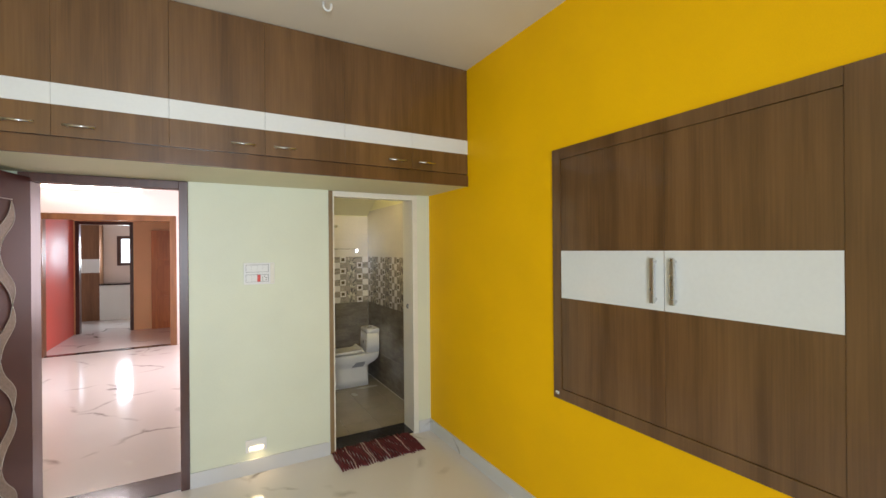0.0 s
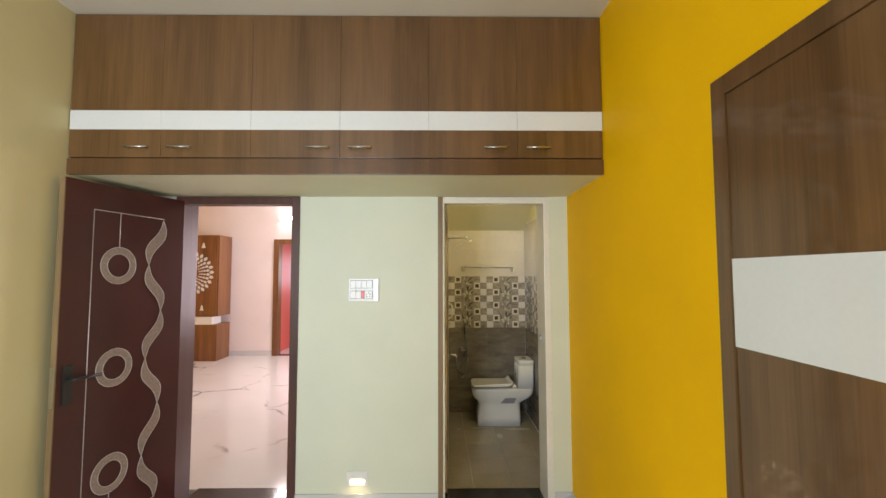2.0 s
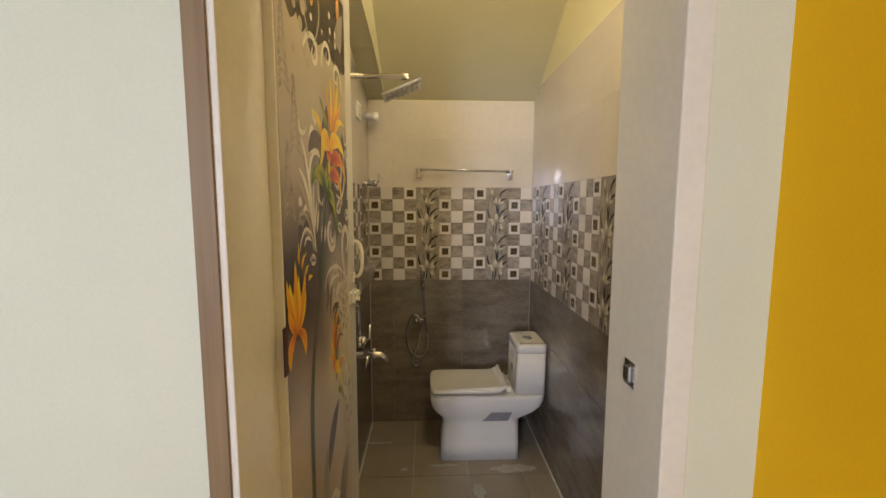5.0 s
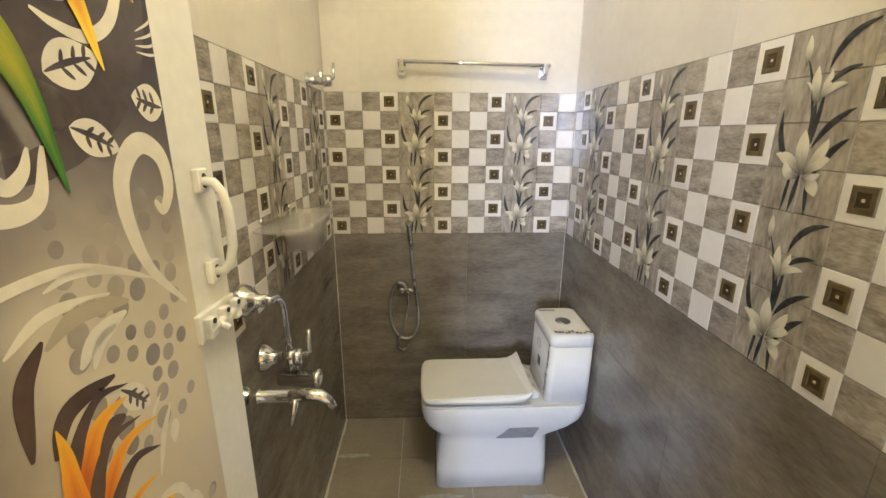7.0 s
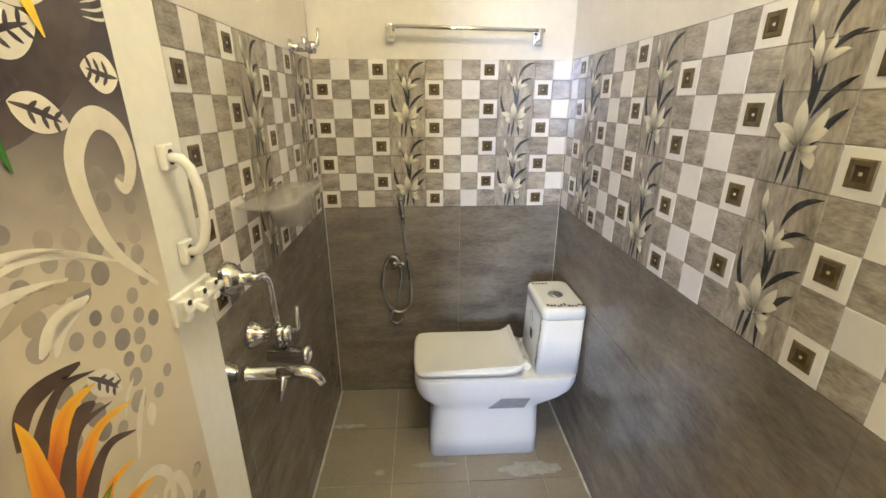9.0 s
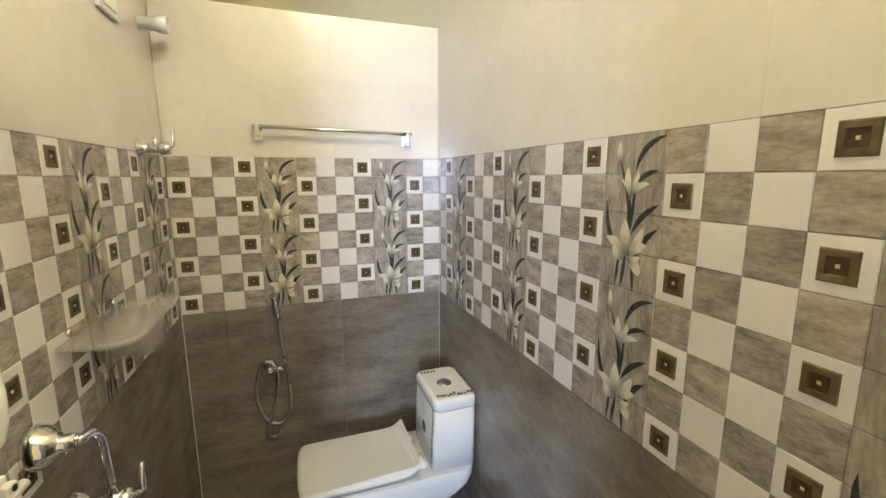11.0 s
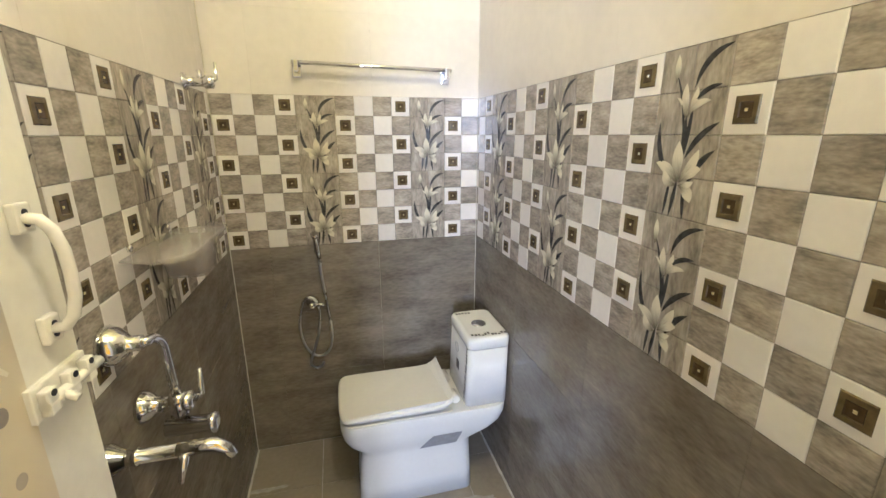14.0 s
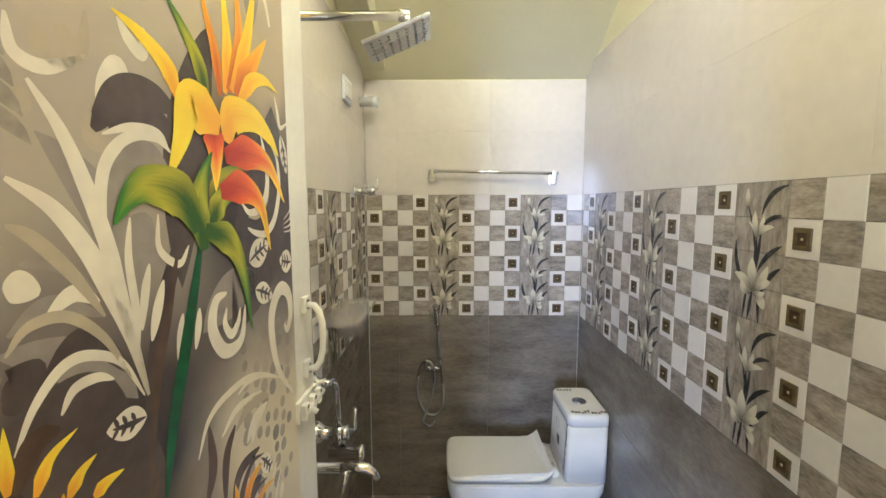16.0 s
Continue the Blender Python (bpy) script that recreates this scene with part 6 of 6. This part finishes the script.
def square_mesh():
    """White cell with a raised brown glass square and a stepped core."""
    bm = bmesh.new()
    t = TILE
    g, ch = 0.0003, 0.0014
    # the tiny gold centre is a glint on the glass, put in as colour
    loops = [(g, -0.008, 0), (g, -ch, 0), (g + ch, 0.0, 0), (0.0165, 0.0, 0), (0.0185, 0.0022, 1), (0.026, 0.0026, 1), (0.0275, 0.0012, 2), (0.0355, 0.0008, 2), (0.0363, 0.0022, 3)]
    prev = None
    for inset, z, mi in loops:
        cur = [bm.verts.new(p) for p in ((inset, inset, z), (t - inset, inset, z), (t - inset, t - inset, z), (inset, t - inset, z))]
        if prev:
            for k in range(4):
                bm.faces.new((prev[k], prev[(k + 1) % 4], cur[(k + 1) % 4], cur[k])).material_index = mi
        prev = cur
    bm.faces.new(prev).material_index = 3
    return to_mesh("square_tile", bm, [M["cell_white"], M["cell_brown"], M["cell_core"], M["cell_glint"]])


ME = {"l": tile_mesh("lily_cell", TILE, TILE, M["cell_lily"], 0.0014), "g": tile_mesh("grey_cell", TILE, TILE, M["cell_grey"], 0.0014), "w": tile_mesh("white_cell", TILE, TILE, M["cell_white"], 0.0014), "s": square_mesh()}


def petal_print():
    """Glazed ivory petal: shaded grey at its foot, with fine streaks along it."""
    m = bpy.data.materials.new("ivory_petal")
    m.use_nodes = True
    nt = m.node_tree
    b = nt.nodes["Principled BSDF"]
    b.inputs["Roughness"].default_value = 0.16
    uv = nt.nodes.new("ShaderNodeTexCoord")
    sep = nt.nodes.new("ShaderNodeSeparateXYZ")
    nt.links.new(uv.outputs["UV"], sep.inputs[0])
    mp = nt.nodes.new("ShaderNodeMapping")
    mp.inputs["Scale"].default_value = (7, 1.0, 1)
    nt.links.new(uv.outputs["UV"], mp.inputs["Vector"])
    n = nt.nodes.new("ShaderNodeTexNoise")
    n.inputs["Scale"].default_value = 2.0
    nt.links.new(mp.outputs[0], n.inputs["Vector"])
    add = nt.nodes.new("ShaderNodeMath")
    add.operation = "MULTIPLY_ADD"
    add.inputs[1].default_value = 0.5
    nt.links.new(n.outputs["Fac"], add.inputs[0])
    off = nt.nodes.new("ShaderNodeMath")
    off.operation = "ADD"
    off.inputs[1].default_value = -0.25
    nt.links.new(sep.outputs["Y"], off.inputs[0])
    nt.links.new(off.outputs[0], add.inputs[2])
    r = nt.nodes.new("ShaderNodeValToRGB")
    r.color_ramp.elements[0].color, r.color_ramp.elements[1].color = (0.13, 0.115, 0.085, 1), (0.66, 0.61, 0.47, 1)
    r.color_ramp.elements[0].position, r.color_ramp.elements[1].position = 0.05, 0.62
    nt.links.new(add.outputs[0], r.inputs[0])
    nt.links.new(r.outputs[0], b.inputs["Base Color"])
    return m


M["petal"] = petal_print()
M["cement_film"] = material("thin_cement_film", (0.36, 0.335, 0.285), 0.5, vary=0.12, scale=30, fine=90)


def flat_blade(bm, base, tip, width, bend, lift, fat=0.5, steps=7):
    uvl = bm.loops.layers.uv.verify()
    a, t = Vector(base) * TILE, Vector(tip) * TILE
    way = t - a
    nrm = Vector((-way.y, way.x))
    mid, left, right = [], [], []
    for k in range(steps + 1):
        s = k / steps
        c = a + way * s + nrm * bend * 4 * s * (1 - s)
        p = math.log(0.5) / math.log(fat)
        w = width * TILE * math.sin(math.pi * s ** p) ** 0.8 + 0.0003
        tan = way + nrm * bend * 4 * (1 - 2 * s)
        side = Vector((-tan.y, tan.x)).normalized()
        mid.append(bm.verts.new((c.x, c.y, lift + 0.0011)))
        left.append(bm.verts.new(((c + side * w).x, (c + side * w).y, lift)))
        right.append(bm.verts.new(((c - side * w).x, (c - side * w).y, lift)))
    for k in range(steps):
        for e0, e1 in ((left, mid), (mid, right)):
            f = bm.faces.new((e0[k], e1[k], e1[k + 1], e0[k + 1]))
            f.smooth = True
            u0, u1 = (0, 0.5) if e0 is left else (0.5, 1)
            for loop, co in zip(f.loops, ((u0, k / steps), (u1, k / steps), (u1, (k + 1) / steps), (u0, (k + 1) / steps))):
                loop[uvl].uv = co


bm = bmesh.new()
# stems and dark leaves of one lily panel, two cells wide and four high
for base, tip, w, bend in (((0.85, 1.9), (0.42, 3.45), 0.035, -0.05), ((1.0, 3.1), (1.86, 3.92), 0.075, 0.18), ((1.0, 2.75), (1.72, 3.12), 0.06, 0.12), ((0.62, 0.95), (0.06, 2.35), 0.075, 0.12), ((0.98, 1.5), (1.80, 2.32), 0.075, 0.10),
                           ((1.15, 0.85), (1.80, 1.72), 0.085, 0.10), ((0.52, 0.05), (0.62, 1.0), 0.045, 0.0), ((0.72, 0.05), (0.85, 1.0), 0.055, 0.0), ((1.16, 0.05), (1.05, 0.9), 0.05, 0.0), ((0.9, 1.5), (0.86, 2.5), 0.07, 0.0), ((0.95, 1.6), (1.02, 2.75), 0.05, 0.0)):
    flat_blade(bm, base, tip, w, bend, 0.0004)
ME["stems"] = to_mesh("lily_stems", bm, M["leaf_dark"])
PETALS = []
for base, tip, w, bend, lift in (((0.42, 3.25), (0.40, 3.90), 0.10, 0.0, 0.0009), ((0.86, 2.42), (0.76, 3.22), 0.13, 0.05, 0.0011), ((0.90, 2.5), (1.10, 3.12), 0.10, -0.05, 0.0009), ((0.88, 2.45), (1.50, 2.80), 0.09, 0.16, 0.0013), ((0.84, 2.5), (0.52, 2.92), 0.06, -0.12, 0.0009),
                                 ((0.88, 0.92), (0.78, 1.90), 0.19, 0.03, 0.0016), ((0.86, 0.90), (0.10, 1.36), 0.16, -0.10, 0.0011), ((0.84, 0.86), (0.42, 1.20), 0.14, 0.25, 0.0018), ((0.92, 0.95), (1.38, 1.72), 0.15, -0.06, 0.0011), ((0.92, 0.92), (1.52, 1.28), 0.17, 0.12, 0.0014),
                                 ((0.92, 0.85), (1.36, 0.98), 0.09, -0.1, 0.0020), ((0.95, 0.85), (1.34, 0.48), 0.17, 0.14, 0.0017)):
    bm = bmesh.new()
    flat_blade(bm, base, tip, w * 0.86, bend, lift, 0.55, 9)
    PETALS.append(to_mesh("petal", bm, M["petal"]))


def child(name, me, m, parent):
    ob = bpy.data.objects.new(name, me)
    scene.collection.objects.link(ob)
    ob.parent = parent
    ob.matrix_basis = m
    return ob


def lay_band(wall, m, start, columns, clip_from=None):
    """The band of eight rows from the column kinds, left to right from start."""
    for i, kind in enumerate(columns):
        for row in range(8):
            even = row % 2 == 0
            cell = {"g": "g" if even else "w", "W": "w" if even else "g", "S": "s" if even else "g", "T": "g" if even else "s"}.get(kind, "l")
            child("tile", ME[cell], m @ Matrix.Translation((start + i * TILE, BAND_TOP - (row + 1) * TILE, 0)), wall)
        if kind == "F" and columns[i + 1:i + 2] == "f":
            for low in (BAND_TOP - 4 * TILE, BAND_TOP - 8 * TILE):
                at = m @ Matrix.Translation((start + (i + 0.12) * TILE, low - 0.05 * TILE, 0.0003))
                st = child("flower_relief", ME["stems"], at, wall)
                for p in PETALS:
                    child("petal", p, Matrix.Identity(4), st)


CACHE = {}


def lay_plain(wall, m, cuts, levels, mat):
    for u0, u1 in zip(cuts, cuts[1:]):
        for z0, z1 in zip(levels, levels[1:]):
            key = (round(u1 - u0, 4), round(z1 - z0, 4), mat)
            if key not in CACHE:
                CACHE[key] = tile_mesh("plain_tile", u1 - u0, z1 - z0, M[mat], 0.0003, 0.008, 0.0001 if mat == "tile_cream" else 0.0005)
            child("tile", CACHE[key], m @ Matrix.Translation((u0, z0, 0)), wall)


ROW = 4 * TILE
LOW_LEVELS = [BFLOOR, BAND_LOW - 3 * ROW, BAND_LOW - 2 * ROW, BAND_LOW - ROW, BAND_LOW]
mb = wall_frame((BX1, BY1, 0), (1, 0, 0))
lay_band(wall_bath_back, mb, -14 * TILE, "TWgSFfTWgSFfTW")
cuts_b = [-14 * TILE, -12 * TILE, -6 * TILE, 0.0]
lay_plain(wall_bath_back, mb, cuts_b, LOW_LEVELS, "tile_grey")
lay_plain(wall_bath_back, mb, cuts_b, [BAND_TOP, BAND_TOP + ROW, TILE_TOP], "tile_cream")
mr = wall_frame((BX1, BY1, 0), (0, -1, 0))
lay_band(wall_bath_right, mr, 0.096 - TILE, "gSFfTWgSFfTWgSFfTWgSFfTW")
me_sliver = tile_mesh("sliver_cell", 0.096 - TILE, TILE, M["cell_white"])
me_sliver2 = tile_mesh("sliver_cell", 0.096 - TILE, TILE, M["cell_grey"])
for row in range(8):
    child("tile", me_sliver2 if row % 2 else me_sliver, mr @ Matrix.Translation((0, BAND_TOP - (row + 1) * TILE, 0)), wall_bath_right)
cuts_r = [0.0] + [0.096 - TILE + 6 * TILE * k for k in range(0, 4)] + [1.86]
lay_plain(wall_bath_right, mr, cuts_r, LOW_LEVELS, "tile_grey")
lay_plain(wall_bath_right, mr, cuts_r, [BAND_TOP, BAND_TOP + ROW, 2.165], "tile_cream")
ml = wall_frame((BX0, Y_IN, 0), (0, 1, 0))
W_L = BY1 - Y_IN
EDGE = 0.046
lay_band(wall_bath_left, ml, W_L - EDGE - 23 * TILE, "TWgSFfTWgSFfTWgSFfTWgSFfT"[-23:])
cut_cells = [tile_mesh("cut_cell", EDGE, TILE, M[k]) for k in ("cell_white", "cell_grey")]
for row in range(8):
    child("tile", cut_cells[row % 2], ml @ Matrix.Translation((W_L - EDGE, BAND_TOP - (row + 1) * TILE, 0)), wall_bath_left)
cuts_l = [0.0] + [W_L - TILE * k for k in (17 + 2, 13 - 0, 7, 1)] + [W_L]
lay_plain(wall_bath_left, ml, cuts_l, LOW_LEVELS, "tile_grey")
lay_plain(wall_bath_left, ml, cuts_l, [BAND_TOP, BAND_TOP + ROW, 2.165], "tile_cream")
# pale cement lines in the corners and smears left on the floor
M["cement"] = material("pale_cement", (0.52, 0.49, 0.42), 0.75, vary=0.12, scale=25, fine=120)
structure("grout_corner_lines", [(BX0, BX0 + 0.003, BY1 - 0.003, BY1, BFLOOR, BAND_LOW), (BX1 - 0.002, BX1, BY1 - 0.002, BY1, BFLOOR + 0.3, TILE_TOP)], M["cement"], "pale grout lines in the wall corners")
bm = bmesh.new()
for x0, x1 in ((BX0, BX0 + 0.009), (BX1 - 0.009, BX1)):
    nseg = 60
    for k in range(nseg):
        y0, y1 = -1.7 + (BY1 + 1.7) * k / nseg, -1.7 + (BY1 + 1.7) * (k + 1) / nseg
        d0 = 0.004 * noise.noise((k * 0.4, x0, 0))
        add_box(bm, x0 if x0 == BX0 else x0 + d0, x1 if x0 != BX0 else x1 + d0, y0, y1, BFLOOR - 0.001, BFLOOR + 0.002)
tagged(part("grout_floor_lines", bm, M["cement"], None, "pale grout lines where floor meets walls"), kind="structure")
for cx, cy, rx, ry, seed in ((-0.20, -0.44, 0.13, 0.035, 3), (-1.0, -0.16, 0.085, 0.012, 5), (-0.82, -0.43, 0.02, 0.014, 8), (-0.42, -0.62, 0.03, 0.06, 9), (-0.60, -0.40, 0.09, 0.012, 12)):
    smear = thing("cement_smear", "pale dried cement smear on the grey floor tiles", "stain", "cement smears on the floor")
    bm = bmesh.new()
    n = 40
    bm.faces.new([bm.verts.new((cx + rx * math.cos(2 * math.pi * k / n) * (1 + 0.55 * noise.noise((3 * math.cos(2 * math.pi * k / n), 3 * math.sin(2 * math.pi * k / n), seed))),
                                cy + ry * math.sin(2 * math.pi * k / n) * (1 + 0.7 * noise.noise((4 * math.sin(2 * math.pi * k / n), 4 * math.cos(2 * math.pi * k / n), seed + 5))), BFLOOR + 0.0006)) for k in range(n)])
    part("film", bm, M["cement_film"], smear)
floor_b = structure("floor_bathroom", [(BX0, BX1, -1.745, BY1, BFLOOR - 0.0039, BFLOOR - 0.0028)], M["grout"], "grey stone-look bathroom floor tiles")
mf = Matrix.Translation((0, 0, BFLOOR))
FT = 0.305
xs = [BX0, BX0 + 0.30, BX0 + 0.30 + FT, BX0 + 0.30 + 2 * FT, BX1]
ys = [BY1, BY1 - 0.28]
while ys[-1] - FT > -1.74:
    ys.append(ys[-1] - FT)
ys.append(-1.743)
for x0, x1 in zip(xs, xs[1:]):
    for y1, y0 in zip(ys, ys[1:]):
        key = (round(x1 - x0, 4), round(y1 - y0, 4), "floor")
        if key not in CACHE:
            CACHE[key] = tile_mesh("floor_tile", x1 - x0, y1 - y0, M["bath_floor"], 0.0006, 0.0028, 0.0016)
        child("tile", CACHE[key], Matrix.Translation((x0, y0, BFLOOR)), floor_b)
